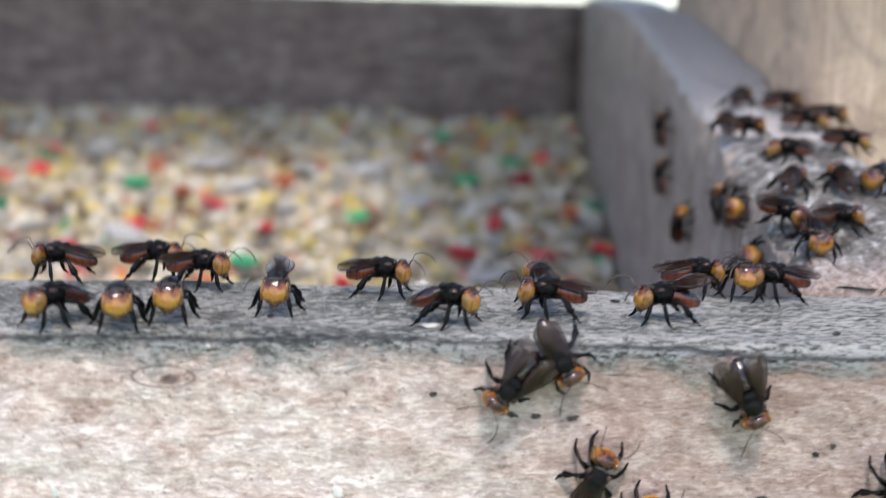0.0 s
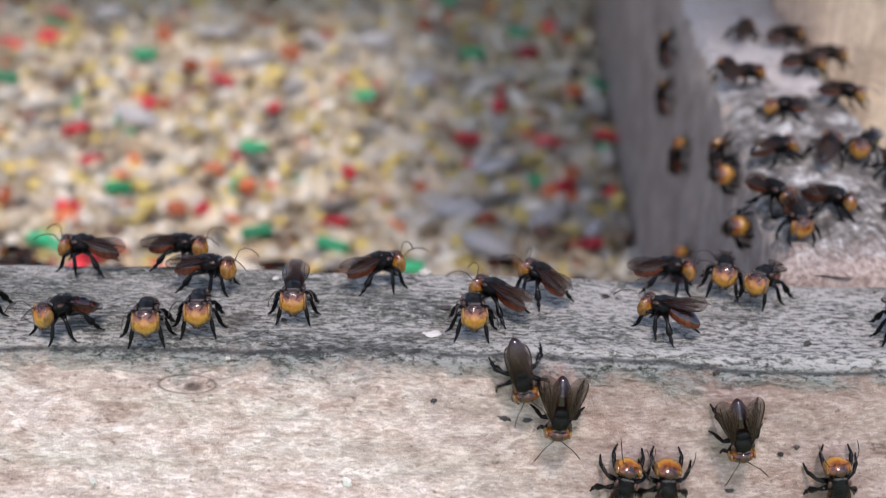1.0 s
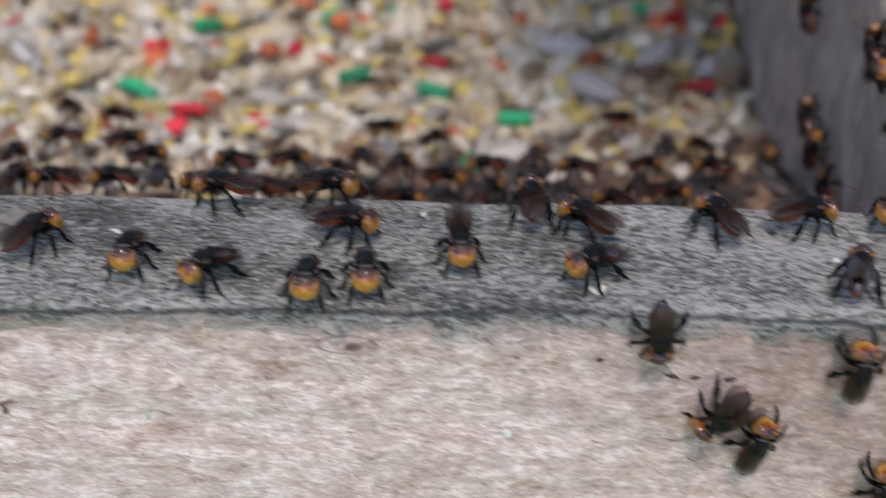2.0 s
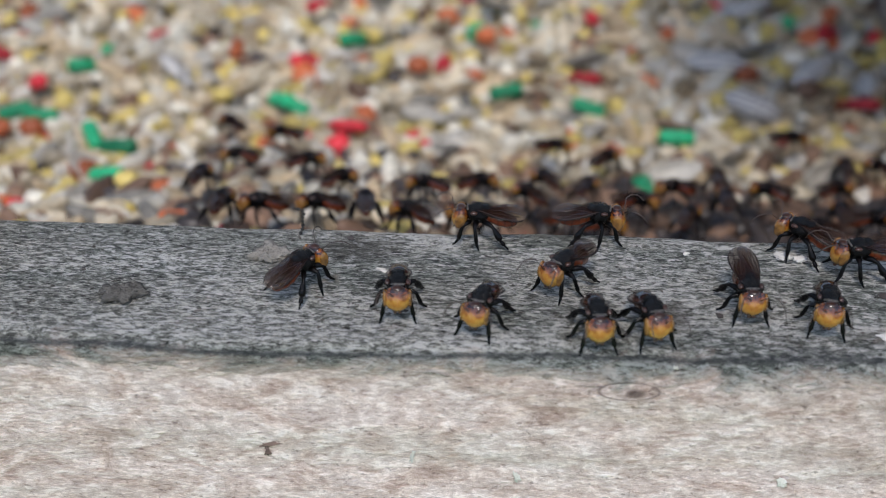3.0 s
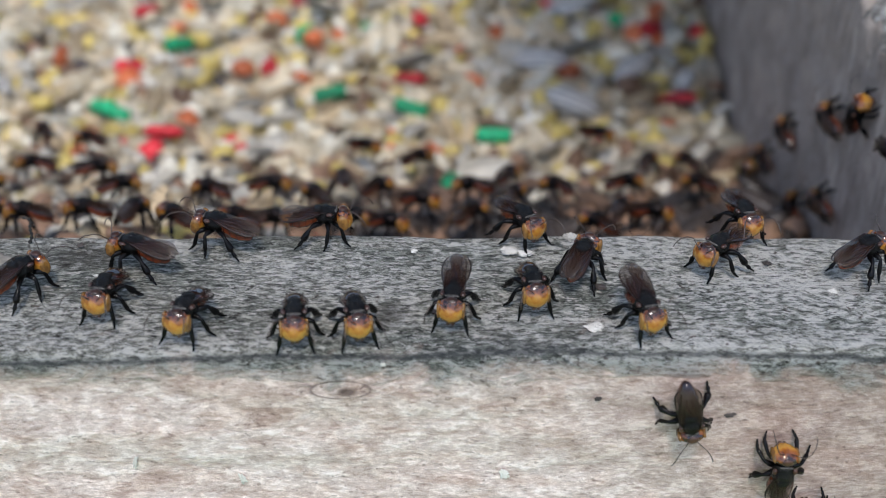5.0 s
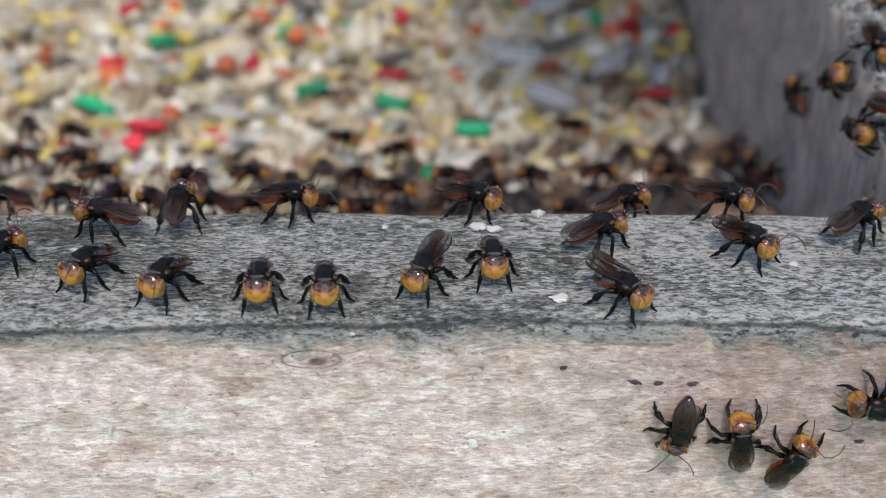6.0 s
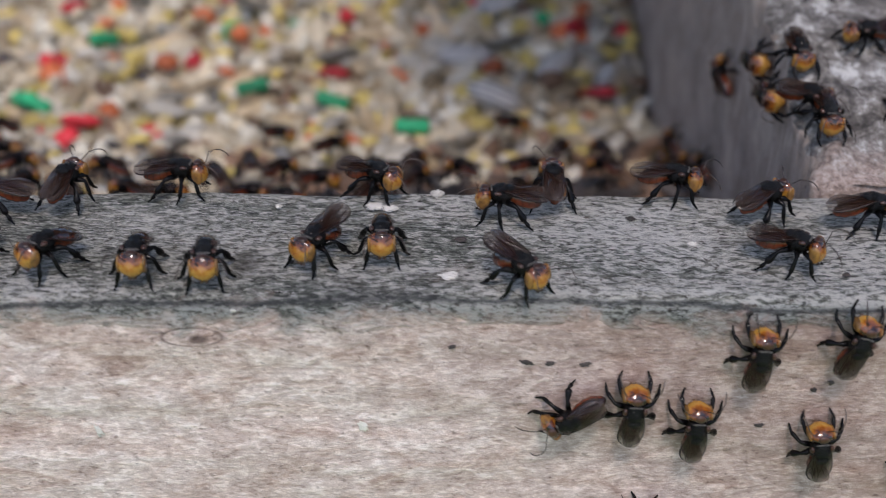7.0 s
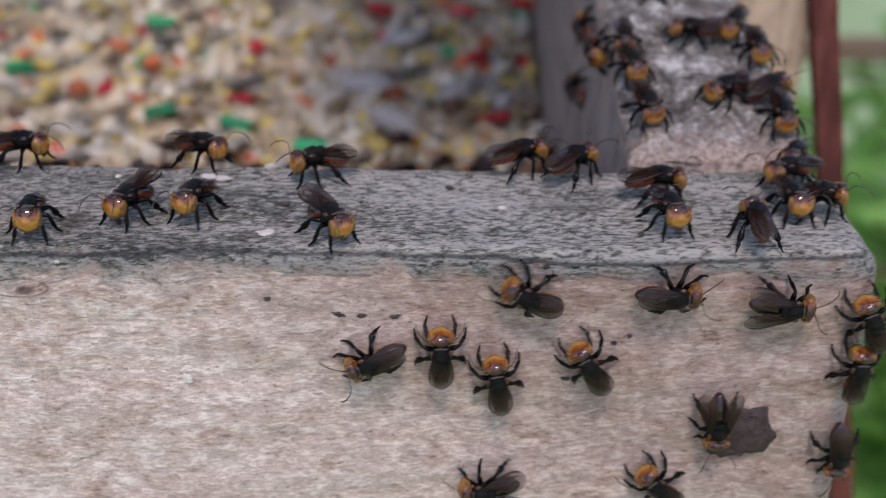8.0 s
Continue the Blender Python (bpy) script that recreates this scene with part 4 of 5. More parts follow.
WAX = "pale waxy crumb stuck on the weathered board"
BIT = "dark resin speck stuck on the pale board"
crumb("wax_crumb", (15.4, 15.4, 1.0), (1.0, 0.7, 0.2), MAT_WAX, WAX, 1)
crumb("wax_crumb", (16.9, 15.0, 1.0), (0.75, 0.55, 0.2), MAT_WAX, WAX, 2)
crumb("wax_crumb", (6.2, 15.3, 1.0), (0.28, 0.25, 0.22), MAT_WAX, WAX, 3)
crumb("wax_crumb", (21.5, 17.8, 1.1), (0.55, 0.5, 0.45), MAT_WAX, WAX, 4)
crumb("wax_crumb", (22.2, 3.6, 0.35), (0.75, 0.6, 0.16), MAT_WAX, WAX, 5)
crumb("wax_crumb", (-22.2, 9.0, 2.2), (0.7, 0.22, 0.15), MAT_WAX, WAX, 6, "z", -30)
crumb("wax_crumb", (-19.0, -0.1, -11.9), (0.18, 0.75, 0.12), MAT_WAX, WAX, 7, "y", -15)
crumb("wax_crumb", (-9.5, -0.1, -14.0), (0.3, 0.6, 0.12), MAT_WAX, WAX, 8, "y", 10)
crumb("wax_crumb", (14.5, -0.1, -13.5), (0.35, 0.5, 0.12), MAT_WAX, WAX, 9, "y", 30)
crumb("wax_crumb", (45, 9, 0.6), (0.4, 0.35, 0.2), MAT_WAX, WAX, 10)
crumb("wax_crumb", (3.5, -0.05, -0.9), (0.2, 0.18, 0.12), MAT_WAX, WAX, 11, "y")
crumb("crusty_patch", (-33.2, 13.5, 0.75), (1.7, 1.5, 0.6), MAT_CRUST, "rough pale grey crust on the rim", 12)
crumb("crusty_patch", (-45.5, 6.5, 0.6), (2.0, 1.3, 0.6), MAT_CRUST, "rough brownish grey crust on the rim", 13)
for i, (x, z, w) in enumerate(((29.1, -6.4, 0.55), (31.2, -6.5, 0.4), (34.4, -6.6, 0.5), (22.4, -4.7, 0.3), (51.1, -13.5, 0.45), (55.5, -9.5, 0.3), (57, -8.7, 0.25), (48.4, -1.2, 0.3))):
    crumb("resin_speck", (x, -0.08, z), (w, 0.22, 0.16), MAT_DARKBIT, BIT, 20 + i, "y", (i * 37) % 20 - 10)
for i, (x, y, w) in enumerate(((23.5, 9.7, 0.6), (8.0, 6.0, 0.3), (40.0, 13.5, 0.35), (58, 4.0, 0.4), (-26, 16.5, 0.3))):
    crumb("resin_speck", (x, y, 0.05 * y + 0.1), (w, 0.35, 0.15), MAT_DARKBIT, "dark resin speck stuck on the grey rim", 40 + i, "z", (i * 53) % 40)
crumb("wood_dent", (-31.9, -0.02, -11.1), (0.9, 0.26, 0.10), MAT_DENT, "dark torn dent in the pale board", 50, "y", 12)
crumb("wood_dent", (-32.2, -0.02, -12.0), (0.25, 0.55, 0.10), MAT_DENT, "dark torn dent in the pale board", 51, "y", 5)
crumb("resin_patch", (69.4, -0.15, -20.0), (3.3, 3.3, 0.7), plain("purple_brown_resin", (0.06, 0.034, 0.034), 0.6, 0.5, 1300, 0.0006), "dark purplish resin patch on the pale board", 2.2, "y", 0, 0.4)


def resin_curl():
    """A bent string of small resin beads."""
    pts, radii = [], []
    for i in range(33):
        f = i / 32
        bend = max(0.0, f - 0.62) / 0.38
        pts.append((0.9 * f - 1.5 * bend ** 1.6 + 0.12 * math.sin(f * 9), 0.1 * math.sin(f * 7), 3.6 * f - 0.75 * bend ** 2))
        radii.append(0.15 + 0.07 * math.sin(i * 1.57) - 0.04 * f)
    ob = link_mesh("resin_curl", tube(pts, radii, 7), MAT_CRUST)
    ob.matrix_basis = Matrix.Translation(Vector((-31.0, 17.0, 0.85)) * MM)
    return tagged(ob, "curled grey string of beaded dry resin on the rim", "debris")


resin_curl()

# ---- garden ----
def garden_ground():
    bm = bmesh.new()
    rings = []
    for r in (0.0, 1.0, 3.0, 8.0, 20.0, 60.0, 200.0, 600.0):
        rings.append([bm.verts.new((r * math.cos(a), r * math.sin(a), -1.1 + 0.03 * noise.noise(Vector((r * math.cos(a), r * math.sin(a), 0))))) for a in spread(0, 2 * math.pi, 0.2)[:-1]] if r else [bm.verts.new((0, 0, -1.1))])
    k = len(rings[1])
    for j in range(k):
        bm.faces.new((rings[0][0], rings[1][j], rings[1][(j + 1) % k]))
    for a, b in zip(rings[1:], rings[2:]):
        for j in range(k):
            bm.faces.new((a[j], b[j], b[(j + 1) % k], a[(j + 1) % k]))
    return tagged(link_mesh("ground", bm, plain("lawn", (0.26, 0.36, 0.17), 0.9, 0.3, 8)), "green lawn below the feeder", "ground", kind="structure")


MAT_LEAF = plain("green_leaf", (0.20, 0.40, 0.10), 0.45, 0.35, 60)


def let_light_through(m, share, tint):
    n, l = m.node_tree.nodes, m.node_tree.links
    blend, glow = n.new("ShaderNodeMixShader"), n.new("ShaderNodeBsdfTranslucent")
    blend.inputs[0].default_value = share
    glow.inputs["Color"].default_value = (*tint, 1)
    l.new(n["Principled BSDF"].outputs[0], blend.inputs[1])
    l.new(glow.outputs[0], blend.inputs[2])
    l.new(blend.outputs[0], n["Material Output"].inputs["Surface"])


let_light_through(MAT_LEAF, 0.4, (0.30, 0.55, 0.14))
MAT_BARK = plain("brown_bark", (0.12, 0.08, 0.055), 0.9, 0.3, 80, 0.002)


def shrub(x, y, seed, reach, count, tall=1.0):
    """A garden shrub: a tapered stem with limbs and many single leaves."""
    rng = random.Random(seed)
    root = tagged(new("shrub"), "bright green leafy garden shrub beyond the feeder", "shrub")
    root.location = (x, y, -1.1)
    part("stem", tube([(0, 0, 0), (20, 10, 400 * tall), (-10, 20, 800 * tall), (10, 0, 1250 * tall)], [28, 22, 15, 6], 8), MAT_BARK, root)
    tips = []
    for i in range(16):
        a, z = i * 2.4, (350 + 50 * i) * tall
        tip = Vector((math.cos(a) * reach * 1000 * rng.uniform(0.6, 1), math.sin(a) * reach * 1000 * rng.uniform(0.6, 1), z + rng.uniform(50, 250) * tall))
        part("limb", tube([(0, 0, z), (tip.x * 0.5, tip.y * 0.5, (z + tip.z) / 2 + 40), tip], [9, 6, 3], 6), MAT_BARK, root)
        tips.append((Vector((0, 0, z)), tip))
    bm = bmesh.new()
    for _ in range(count):
        a, b = rng.choice(tips)
        p = (a.lerp(b, rng.uniform(0.25, 1.05)) + Vector((rng.gauss(0, 70), rng.gauss(0, 70), rng.gauss(0, 70)))) * MM
        turn = Euler((rng.uniform(-0.9, 0.9), rng.uniform(-0.9, 0.9), rng.uniform(0, 6.28))).to_matrix()
        s = rng.uniform(0.03, 0.06)
        vs = [bm.verts.new(p + turn @ Vector(q) * s) for q in ((0, 0, 0), (0.35, 0.3, 0.06), (0.38, 0.7, 0.04), (0, 1.3, -0.1), (-0.38, 0.7, 0.04), (-0.35, 0.3, 0.06))]
        bm.faces.new((vs[0], vs[1], vs[2], vs[3]))
        bm.faces.new((vs[0], vs[3], vs[4], vs[5]))
    tagged(part("crown", bm, MAT_LEAF, root), kind="stuff")
    return root


garden_ground()
shrub(0.72, 0.95, 3, 0.36, 2200, 0.62)
shrub(1.25, 1.15, 4, 0.42, 2400)
shrub(1.5, 1.5, 6, 0.5, 3000)


def garden_fence():
    """A low brown rail on two stakes, beyond the feeder."""
    fence = tagged(new("garden_fence"), "low brown wooden rail fence beside the green shrubs", "fence")
    fence.location = (0.15, 0.62, -1.1)
    for name, lo, hi in (("rail", (0, 0, 0.925), (1.05, 0.012, 0.940)), ("stake", (0.02, 0.0125, -0.05), (0.06, 0.05, 0.96)), ("stake", (0.97, 0.0125, -0.05), (1.01, 0.05, 0.96))):
        rings = []
        d = [b - a for a, b in zip(lo, hi)]
        r = min(d[0], d[1]) * 0.2
        if name == "rail":
            for x in spread(lo[0], hi[0], 0.1):
                rings.append([Vector((x, lo[1] + u, lo[2] + v)) + wobble((x, u, v), 0.3, 0.001) for u, v in ((0, 0.002), (0.002, 0), (d[1] - 0.002, 0), (d[1], 0.002), (d[1], d[2] - 0.002), (d[1] - 0.002, d[2]), (0.002, d[2]), (0, d[2] - 0.002))])
        else:
            for z in spread(lo[2], hi[2], 0.1):
                rings.append([Vector((lo[0] + u, lo[1] + v, z)) + wobble((u, v, z), 0.3, 0.002) for u, v in ((0, r), (r, 0), (d[0] - r, 0), (d[0], r), (d[0], d[1] - r), (d[0] - r, d[1]), (r, d[1]), (0, d[1] - r))])
        part(name, loft(rings), MAT_BARK, fence, smooth=False)
    return fence


garden_fence()


# ---- what moves ----
jitter = random.Random(5)


def step_legs(thing, rows):
    """The legs swing at their hips, three and three, while the bee walks."""
    legs = [o for o in thing.children if o.name.startswith("leg")]
    keys = []
    for a, b in zip(rows, rows[1:]):
        way = math.hypot(b[1] - a[1], b[2] - a[2]) + abs(b[3] - a[3]) * 0.02
        pace = way / max(0.1, b[0] - a[0])
        if pace < 1.2 or way < 1.0:
            keys.append((a[0], 0.0))
            continue
        beats = max(2, int((b[0] - a[0]) / 0.1))
        for i in range(beats):
            keys.append((a[0] + (b[0] - a[0]) * i / beats, 0.0 if i == 0 else (1.0 if i % 2 else -1.0) * min(13.0, 4 + 2 * pace)))
    if not any(k[1] for k in keys):
        return
    keys.append((8.0, 0.0))
    for leg in legs:
        x, y, z = leg.location
        side = 1 if x > 0 else -1
        rank = 0 if y < -0.0003 else (1 if y < 0.0003 else 2)
        phase = 1 if (side > 0) == (rank % 2 == 0) else -1
        walk(leg, [(t, Matrix.Translation((x, y, z)) @ Matrix.Rotation(radians(a * phase * side), 4, "Z")) for t, a in keys])


def sway_feelers(thing):
    """The antennae feel about a little, each on its own."""
    for head in thing.children:
        if not head.name.startswith("head"):
            continue
        for o in head.children:
            if o.name.startswith("antenna"):
                base = Matrix.Translation(o.location.copy())
                t, keys = 0.0, []
                while t < 8.0:
                    keys.append((t, base @ Euler((radians(jitter.uniform(-16, 16)), 0, radians(jitter.uniform(-14, 14)))).to_matrix().to_4x4()))
                    t += jitter.uniform(0.35, 0.8)
                keys.append((8.0, keys[-1][1]))
                walk(o, keys)


def roam(thing, place, rows):
    """Keys a bee along rows of seconds and where it stands; short rests fidget a little."""
    full = []
    if rows[0][0] > 0:
        rows = [(0.0, *rows[0][1:])] + rows
    if rows[-1][0] < 8:
        rows = rows + [(8.0, *rows[-1][1:])]
    for a, b in zip(rows, rows[1:]):
        full.append(a)
        k = int((b[0] - a[0]) / 0.9)
        for i in range(1, k + 1):
            f = i / (k + 1)
            full.append((a[0] + (b[0] - a[0]) * f, a[1] + (b[1] - a[1]) * f + jitter.uniform(-0.12, 0.12), a[2] + (b[2] - a[2]) * f + jitter.uniform(-0.12, 0.12), a[3] + (b[3] - a[3]) * f + jitter.uniform(-3.5, 3.5), *a[4:]))
    full.append(rows[-1])
    # a long turn is taken in steps under a quarter turn
    steps = [full[0]]
    for b in full[1:]:
        a = steps[-1]
        k = int(abs(b[3] - a[3]) / 80)
        for i in range(1, k + 1):
            f = i / (k + 1)
            steps.append(tuple(u + (v - u) * f for u, v in zip(a, b)))
        steps.append(b)
    walk(thing, [(r[0], place(*r[1:])) for r in steps])
    step_legs(thing, rows)
    sway_feelers(thing)


def motions():
    # guards and others on the rim
    roam(bee("stand"), on_rim, [(0, -29.3, 9, 140), (2.2, -29.3, 8.6, 142), (5.2, -29.0, 9.2, 138)])
    roam(bee("guard"), on_rim, [(0, -20.4, 4.6, 0), (2.2, -20.2, 5.2, 0), (4.5, -21.2, 5.8, 0), (5.2, -21.2, 5.9, -15), (6.3, -20.8, 5.9, -30)])
    roam(bee("guard"), on_rim, [(0, -9.9, 1.8, -40), (0.5, -11.0, 1.6, -42), (1.7, -13.4, 2.6, -50), (2.2, -12.8, 3.4, -30), (3.3, -13.3, 3.5, -15), (4.5, -13.6, 2.8, -15), (6.3, -13.5, 4.2, -25), (7, -13.4, 4.6, -35)])
    roam(bee("guard"), on_rim, [(0, -4.3, 2.0, 10), (1.7, -3.8, 1.4, 2), (3.3, -3.2, 2.2, 4), (5.2, -4.2, 2.2, 4), (6.3, -5.0, 3.6, 2), (8, -5.5, 3.8, 3)])
    roam(bee("guard"), on_rim, [(0, -0.4, 4.2, 5), (0.5, -0.2, 4.0, 5), (1.7, 1.3, 2.8, 3), (3.3, 1.5, 2.8, 14), (5.2, 1.2, 2.6, 8), (8, 0.8, 3.2, 4)])
    roam(bee("fan"), on_rim, [(0, 8.4, 7.5, 0), (1.7, 9.4, 6.7, 5), (2.2, 10, 7.2, 5), (3.3, 10.5, 6.4, 0), (4.5, 9.6, 4.6, -5), (5.2, 9.6, 5, -10), (6.3, 9.8, 4.9, -30), (7, 10.1, 5.8, -35), (8, 8.9, 6.0, -30)])
    roam(bee("guard"), on_rim, [(0, 24.1, 4.4, 70), (0.5, 25.6, 2.8, 60), (1.2, 26, 5, -20), (1.7, 25.2, 5.9, -65), (2.2, 18.9, 4.4, -50), (3.3, 16.4, 5.4, 0), (4.5, 17.0, 7.2, 10), (5.2, 16.7, 6.8, 5), (6.3, 16.1, 6.8, 0), (7, 16.2, 6.8, 0), (8, 15.0, 6.7, -20)])
    roam(bee("stand"), on_rim, [(0, -13.9, 17.4, -90), (1.7, -13.9, 16.6, -98), (2.2, -14.4, 17.0, -90), (3.3, -13.6, 17.6, -90), (4.5, -13.3, 16.8, -92), (5.2, -12.8, 16.6, -122), (6.3, -14.2, 17.2, -195), (8, -13.7, 17.2, -190)])
    roam(bee("stand"), on_rim, [(0, -4.3, 19.0, 88), (1.7, -2.8, 17.4, 80), (3.3, -1.8, 18.0, 88), (5.2, -2.2, 17.8, 88), (6.3, -3.0, 18.0, 86), (8, -3.6, 18.4, 85)])
    roam(bee("stand"), on_rim, [(0, 0.8, 15.4, 80), (1.7, -0.3, 10.8, 80), (2.2, -0.2, 10.9, 80), (2.7, -4.0, 9.5, 0), (3.3, -8.1, 9.4, -80), (4.5, -18.9, 12.9, -98), (5.2, -20.2, 12.8, -110), (6.3, -21.4, 15.2, -102), (8, -20.0, 14.0, -100)])
    roam(bee("stand"), on_rim, [(0, 18.1, 13.9, 80), (0.6, 17.6, 14.2, 85), (1.7, 16.4, 15.6, 178), (2.2, 16.8, 16.3, 182), (3.3, 16.7, 16.6, 250), (4.5, 16.9, 17.0, 260), (5.2, 16.9, 17.4, 440), (6.3, 15.1, 17.8, 420), (7, 15.8, 17.6, 420), (8, 14.8, 18.2, 425)])
    roam(bee("stand"), on_rim, [(0, 32.4, 7.5, -90), (0.5, 32.0, 7.3, -90), (1.7, 21.9, 11.1, -190), (2.2, 20.7, 14, -85), (3.3, 21.4, 13.1, -84), (4.5, 20.4, 11.8, -80), (5.0, 22.0, 11.9, -205), (5.2, 22.2, 11.9, -220), (6.3, 28.1, 12.2, -250), (6.7, 27.6, 12.4, -180), (7, 27.3, 13.5, -92), (7.5, 26.8, 13.9, -80), (8, 26.0, 15.0, -70)])
    roam(bee("stand"), on_rim, [(0, 32.6, 12.8, 190), (1.7, 33.4, 13.5, 230), (2.2, 35, 13.9, 180), (3.3, 40, 12.2, 100), (4.3, 32, 14, -70), (4.5, 30.8, 14.3, -75), (4.8, 33.4, 13, -60), (5.2, 35.2, 12.4, -40), (6.3, 43.3, 8.6, 60), (7, 53.6, 5.2, 62), (7.5, 60.5, 5.0, 80), (8, 60.8, 4.6, 12)])
    roam(bee("fan"), on_rim, [(0, 42.7, 6.8, -80), (0.6, 42.9, 6.6, -80), (1.7, 46.8, 5.3, -210), (3.3, 36, 5, -90), (4.5, 27.3, 5.0, -75), (5.2, 26.2, 2.9, 40), (6.3, 28.4, 1.8, 42), (7, 28.6, 1.6, 40), (8, 28.5, 2.4, 36)])
    roam(bee("stand"), on_rim, [(0, 48.8, 16.6, 90), (0.6, 48.5, 16.4, 80), (1.7, 44.3, 13.9, 100), (3.3, 42, 16.2, 60), (4.5, 37.3, 17.4, 0), (5.2, 39.2, 18.2, 15), (6.3, 41.4, 17.4, 75), (7, 45.1, 17.4, 75), (7.5, 45.6, 16.8, 108), (8, 48.1, 17.6, 110)])
    roam(bee("stand"), on_rim, [(0, 52.8, 16, 0), (1.7, 52.1, 15, -20), (3.3, 50, 16, -100), (4.5, 43.6, 17.0, -175), (5.2, 50.9, 11.5, -255), (6.3, 53.3, 14.8, -230), (7, 53.4, 14.2, -238), (8, 53.4, 16.2, -230)])
    roam(bee("stand"), on_rim, [(0, 30, 23.5, 190, 8), (5.2, 30.0, 23.5, 180, 8), (5.9, 30.6, 20.5, 130, 2), (6.3, 31.1, 17.0, 72, 0), (7, 32.7, 17.4, 178, 0), (7.5, 33.0, 18.6, 180, 1.5), (8, 33.2, 21.5, 182, 6)])
    roam(bee("stand"), on_rim, [(0, 55.3, 15, -90), (0.8, 55.5, 14, -60), (1.7, 57.9, 10.5, 60), (3.3, 60, 11, 80), (6.3, 63, 11.5, 100), (7, 62.8, 12.1, 92), (8, 61.4, 11.3, 90)])
    roam(bee("stand"), on_rim, [(0, 66, 6, -40), (3, 69, 4, 60), (7.5, 67.7, 4.4, 130), (8, 68.6, 3.4, 178)])
    roam(bee("stand"), on_rim, [(0, 75.0, 13.6, -60), (8, 74.6, 13.6, -66)])
    roam(bee("stand"), on_rim, [(0, 72.6, 7.2, 0), (8, 73.6, 7.2, 4)])
    roam(bee("stand"), on_rim, [(0, 76.0, 17.4, -20), (8, 76.6, 17.0, -28)])
    roam(bee("stand"), on_rim, [(0, 76.4, 7.6, 80), (8, 76.8, 8.0, 88)])
    roam(bee("stand"), on_rim, [(0, -63.4, 16, 178), (3.5, -63, 16.2, 182)])
    roam(bee("stand"), on_rim, [(0, -63, 8, 4), (3.5, -62.2, 8, -6)])
    # on the front board's face
    roam(bee("cling"), on_front, [(0, 33, -1.2, 150), (0.5, 32.4, -1.5, 158), (1.7, 27.3, -1.4, 180), (2.2, 27.2, -1.2, 176), (3.3, 27.6, -1.4, 172), (4.5, 29.3, -3.1, 168), (5.2, 30.8, -6.9, 170), (6.3, 33.9, -12.0, 196), (6.7, 33.4, -11.6, 225), (7, 32.8, -11.5, 240), (7.5, 32.5, -10.7, 250), (8, 31.8, -10.8, 246)])
    roam(bee("flat"), on_front, [(0, 28.5, -3.6, -140), (0.3, 28.7, -3.5, -140), (1.0, 33.9, -5.2, -178), (1.7, 33.4, -9.4, -130), (2.2, 33.0, -10.4, -140), (3.5, 37, -22, -150), (6, 40, -27, -100), (7, 41.1, -24, -60), (7.5, 42, -25.3, -30), (8, 43.2, -25.6, -95)])
    roam(bee("flat"), on_front, [(0, 48.9, -4.5, 160), (0.3, 49.0, -4.6, 160), (1.0, 50.9, -7.0, 170), (1.7, 53.8, -11.2, 102), (3, 62, -9, 80), (5, 68, -4.5, 70), (7.5, 67.6, -4.2, 90), (8, 71.6, -4.5, 92)])
    roam(bee("cling"), on_front, [(0, 36.3, -11.0, 25), (0.4, 36.4, -11.0, 22), (1.0, 40.5, -12.0, 10), (1.7, 38.0, -12.0, 20), (2.2, 37.3, -12.8, 10), (4, 41, -19, 0), (5.2, 42.8, -17.8, 0), (5.8, 40, -13, -10), (6.3, 38.6, -10.4, 0), (7, 38.8, -10.4, 2), (7.5, 38.7, -9.5, 0), (8, 38.7, -9.5, -2)])
    roam(bee("cling"), on_front, [(0, 41.0, -15.3, 10), (1.0, 44.5, -12.0, 0), (1.7, 43.8, -4.2, -10), (3.0, 52, -3, 70), (6.3, 59, -5, 0), (7, 57.9, -3.0, 16), (7.5, 58.1, -3.3, 30), (8, 60.7, -3.4, 88)])
    roam(bee("cling"), on_front, [(0, 51, -21, 0), (1.7, 50.8, -18.4, 2), (3.3, 45, -14, -20), (4.5, 40.5, -11.4, 22), (5.2, 39.3, -11.5, -4), (5.8, 43, -14, 20), (6.3, 45.7, -13.8, 40), (7, 44.7, -12.3, 2), (7.5, 44.6, -12.0, -8), (8, 44.2, -12.6, -10)])
    roam(bee("cling"), on_front, [(0, 60, -24, -10), (1.7, 59.7, -20.4, -20), (3.5, 58, -17, 0), (6.5, 57.6, -15.2, 0), (7, 56.5, -14.7, -6), (7.5, 55.5, -12.7, -34), (8, 52.8, -10.8, -34)])
    roam(bee("cling"), on_front, [(0, 62, -12, 20), (3, 58, -10, -60), (6.3, 50.3, -7.4, -85), (6.5, 50.1, -6.6, -40), (7, 49.4, -4.3, 4), (7.5, 48.7, -3.3, 0), (8, 46.4, -3.4, -66)])
    roam(bee("flat"), on_front, [(0, 66.8, -18.4, 182), (8, 66.3, -18.3, 178)])
    roam(bee("cling"), on_front, [(0, 63.4, -27.5, -50), (7.5, 62.7, -27, -56), (8, 61.0, -25.2, -46)])
    roam(bee("cling"), on_front, [(0, 79.2, -11, 10), (8, 79.4, -11.4, 2)])
    roam(bee("cling"), on_front, [(0, 79.4, -21.5, 182), (8, 79.2, -22, 176)])
    roam(bee("cling"), on_front, [(0, 79.6, -5.4, -20), (8, 79.5, -5.8, -24)])
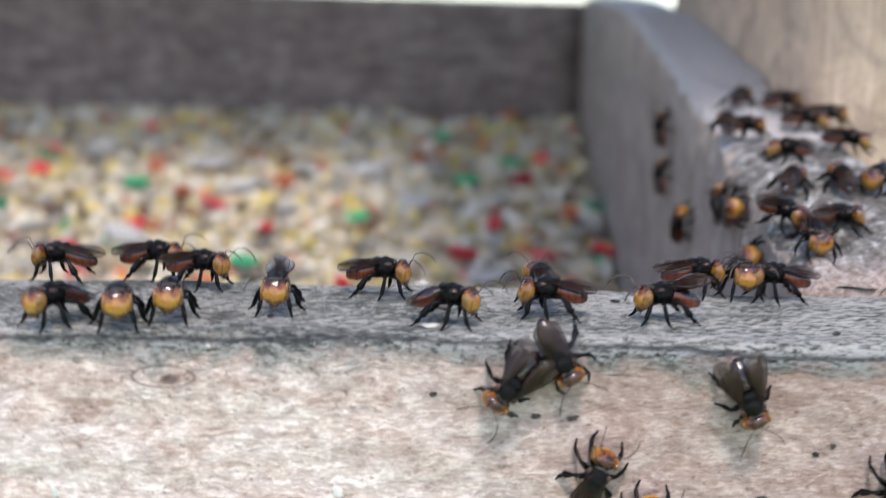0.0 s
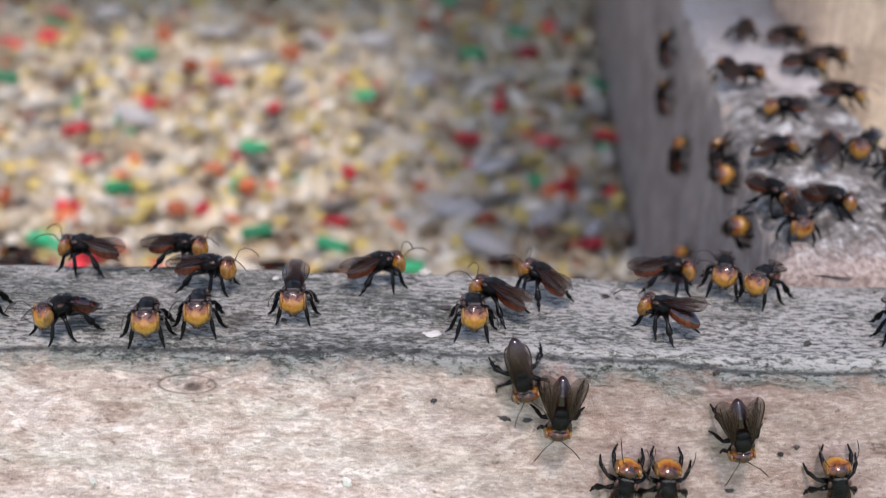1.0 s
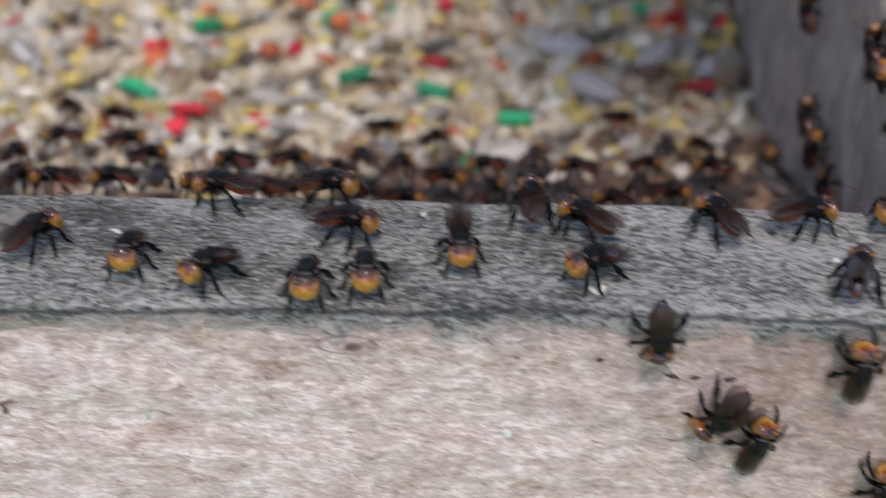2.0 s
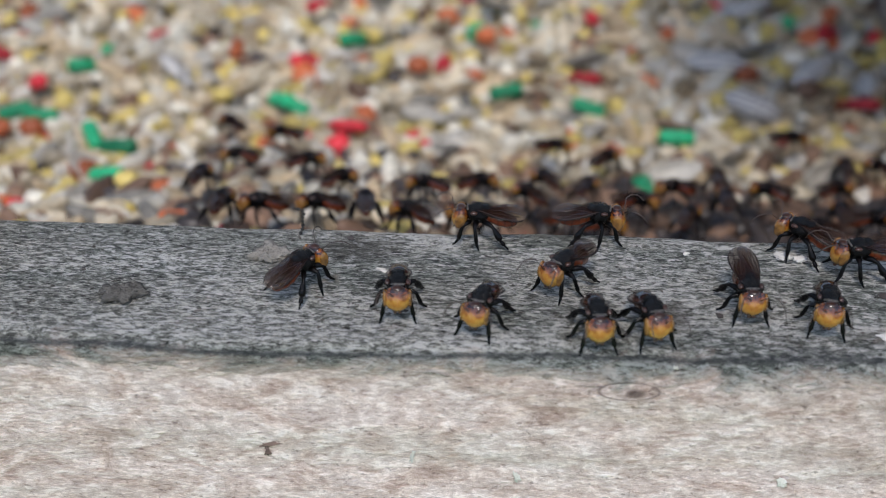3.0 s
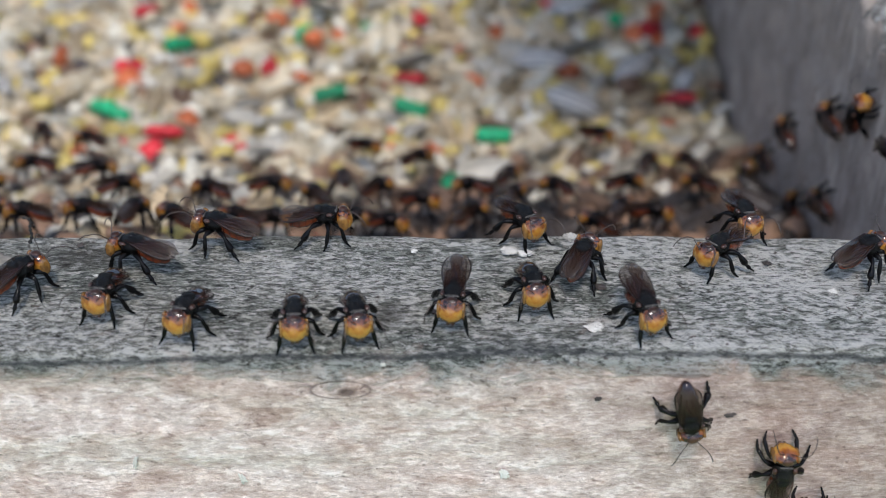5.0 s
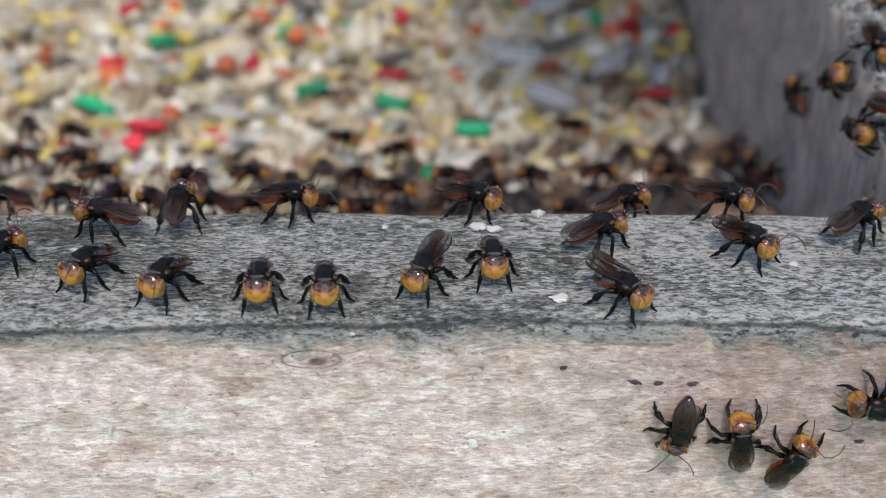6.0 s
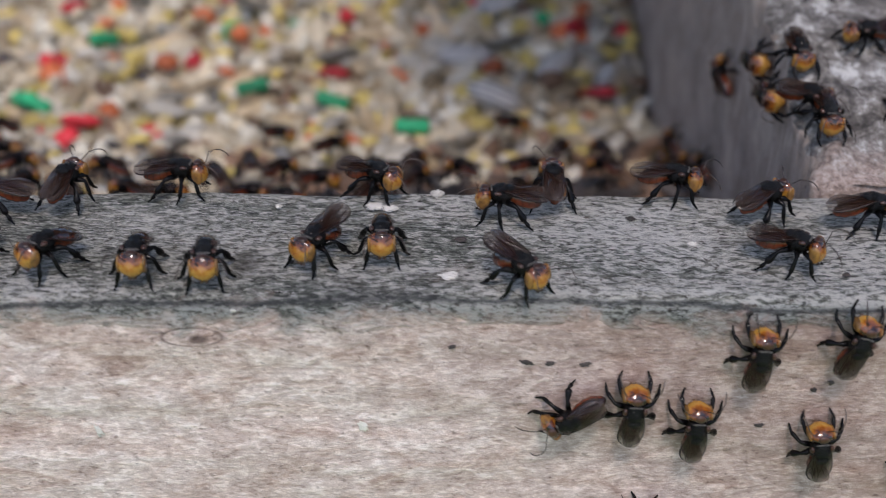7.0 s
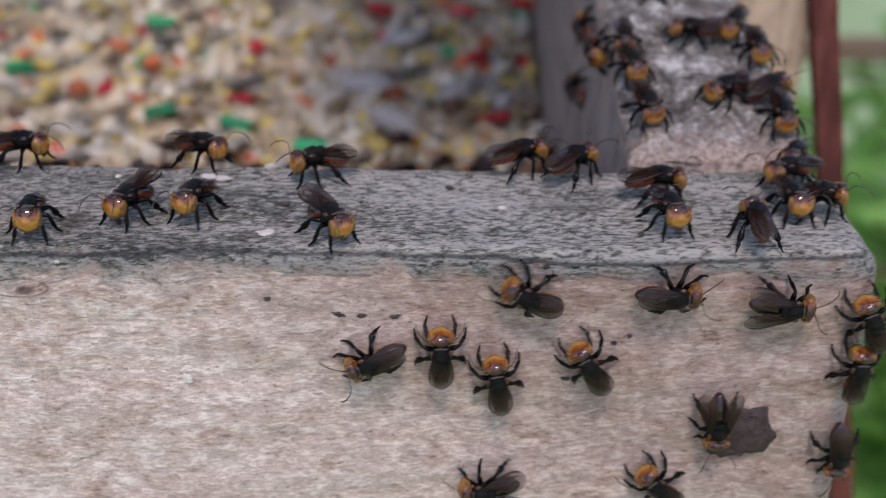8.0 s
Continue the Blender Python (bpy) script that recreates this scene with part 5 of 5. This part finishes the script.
    # on the side board's sloping top
    for x, y, a in ((69.5, 82, 150), (76, 80.5, 100), (80, 72.5, 84), (63.4, 66, 175), (66, 64.5, 95), (75.8, 69, 70), (78, 58.5, 60), (67.5, 53, -85)):
        roam(bee("cling"), on_slope, [(0, x, y - 1.5, a), (0.6, x + 0.3, y - 1.2, a + 6), (8, x - 0.5, y - 2.0, a - 8)])
    roam(bee("cling"), on_slope, [(0, 71.1, 41.5, 178), (0.6, 71, 41.8, 170), (3, 71, 40, 60), (6.5, 70, 40.5, -80), (8, 69.9, 40.6, -92)])
    roam(bee("cling"), on_slope, [(0, 65, 40.5, 150), (3, 63.5, 41, 30), (6.5, 62, 40.6, 8), (7.5, 61.6, 33, 0), (8, 61.6, 38, -5)])
    roam(bee("cling"), on_slope, [(0, 67.5, 30.4, 90), (3, 70, 29, 20), (7.5, 71.7, 28, -20), (8, 71.5, 28.8, -60)])
    roam(bee("cling"), on_slope, [(0, 61.6, 31, 40), (6.5, 61.4, 29.6, 60), (7, 61.4, 29.4, 66), (7.5, 61.6, 31.5, 40), (8, 61.8, 33, 10)])
    roam(bee("cling"), on_slope, [(0, 63, 25.5, 0), (6.5, 62.2, 27, -4), (8, 62.4, 25.6, 12)])
    for x, y, a in ((77.4, 36.8, 0), (77.2, 29.4, 120), (75.4, 41.6, -30), (77.2, 24.6, 0)):
        roam(bee("cling"), on_slope, [(0, x, y, a - 10), (8, x, y, a)])
    # on the side board's inner face
    roam(bee("cling"), on_side, [(0, 101, 12.4, -20), (1.5, 99, 11.8, -28), (3, 104, 8, -60)])
    roam(bee("cling"), on_side, [(0, 98.5, 4.6, -20), (1.0, 97.4, 4.4, -24), (2.0, 84.1, -2.2, -40), (4.5, 77.3, -13.4, -80), (6.3, 75, -24, -60)])
    roam(bee("cling"), on_side, [(0, 79, -0.6, 20), (1.5, 78, -1.2, 10), (2.2, 73.3, -18.8, -50), (4.5, 85.5, -25.2, -90), (8, 88.5, -26, -80)])
    roam(bee("cling"), on_side, [(0, 52, 5.8, -44), (1.0, 49.5, 6.5, -40), (2, 50.6, 5.9, -40), (4.5, 57.7, -5.6, -90), (5.2, 58.5, -4.8, -80), (6.5, 61.2, -3.9, -64), (7, 60.2, -2.7, -60), (7.5, 58, -2.8, -66), (8, 63.1, -5.1, -80)])
    roam(bee("cling"), on_side, [(0, 68, -14.8, 0), (1.5, 67.5, -15.2, 10), (4.5, 66, -24, -50), (6.5, 64.4, -18.2, -90), (8, 68, -22, -80)])
    roam(bee("cling"), on_side, [(0, 92, -31, 30), (8, 93, -31.7, 40)])
    roam(bee("cling"), on_side, [(0, 60, -21, -60), (4.5, 56.8, -14.3, -100), (6.3, 50, -24, -70)])
    roam(bee("cling"), on_side, [(0, 46, 6, 90), (4.8, 47.5, 0.6, 20), (6.3, 45, 4.8, 60), (7, 44, 5.0, 80), (7.5, 51, 5.0, 0), (8, 59.0, 5.0, -70)])
    roam(bee("cling"), on_side, [(0, 36, 1, 60), (6.3, 33.5, 3.0, 80), (7, 36, 4.0, 84), (8, 44, 6.0, 100)])
    # among the seeds
    for x, y, a in ((-55.5, 96.4, -145), (-50.7, 75.5, -92), (-46.7, 90.8, -110), (-38.1, 70, 110), (-46.2, 45.4, 165), (-53.4, 63.7, 165), (-28.1, 44.3, 178), (-32.5, 59.3, 130), (-20.5, 56.7, -110), (-13.8, 64.4, 95), (-7.5, 62.4, -145), (-41.4, 43.1, -92), (-22.4, 42.6, -130), (-16.2, 46.5, -110), (-11, 49.6, 95), (-33.9, 44.2, -92), (-1.5, 92.6, 75), (7.2, 88.2, 130), (8.1, 60.3, 75), (14.3, 56.2, 148), (20.8, 75.1, 165), (37.7, 98, 75), (3.8, 51.8, 75), (34.6, 57.6, 165), (43.1, 86.3, 165), (49.5, 86.6, -160), (47, 70.2, -130), (21.1, 62.9, 165), (13.1, 67.3, -92), (30.6, 51.9, -130), (-1.8, 53.8, 75), (1.9, 66.9, 148), (39.6, 55.6, 75), (26.9, 67.7, -130), (37.9, 69.9, 110), (-4.8, 72.3, -160)):
        roam(bee("stand"), on_seed, [(0, x, y, a), (2.5, x + jitter.uniform(-1, 1), y + jitter.uniform(-1, 1), a + 12), (5.5, x + jitter.uniform(-1, 1), y, a - 10)])


motions()
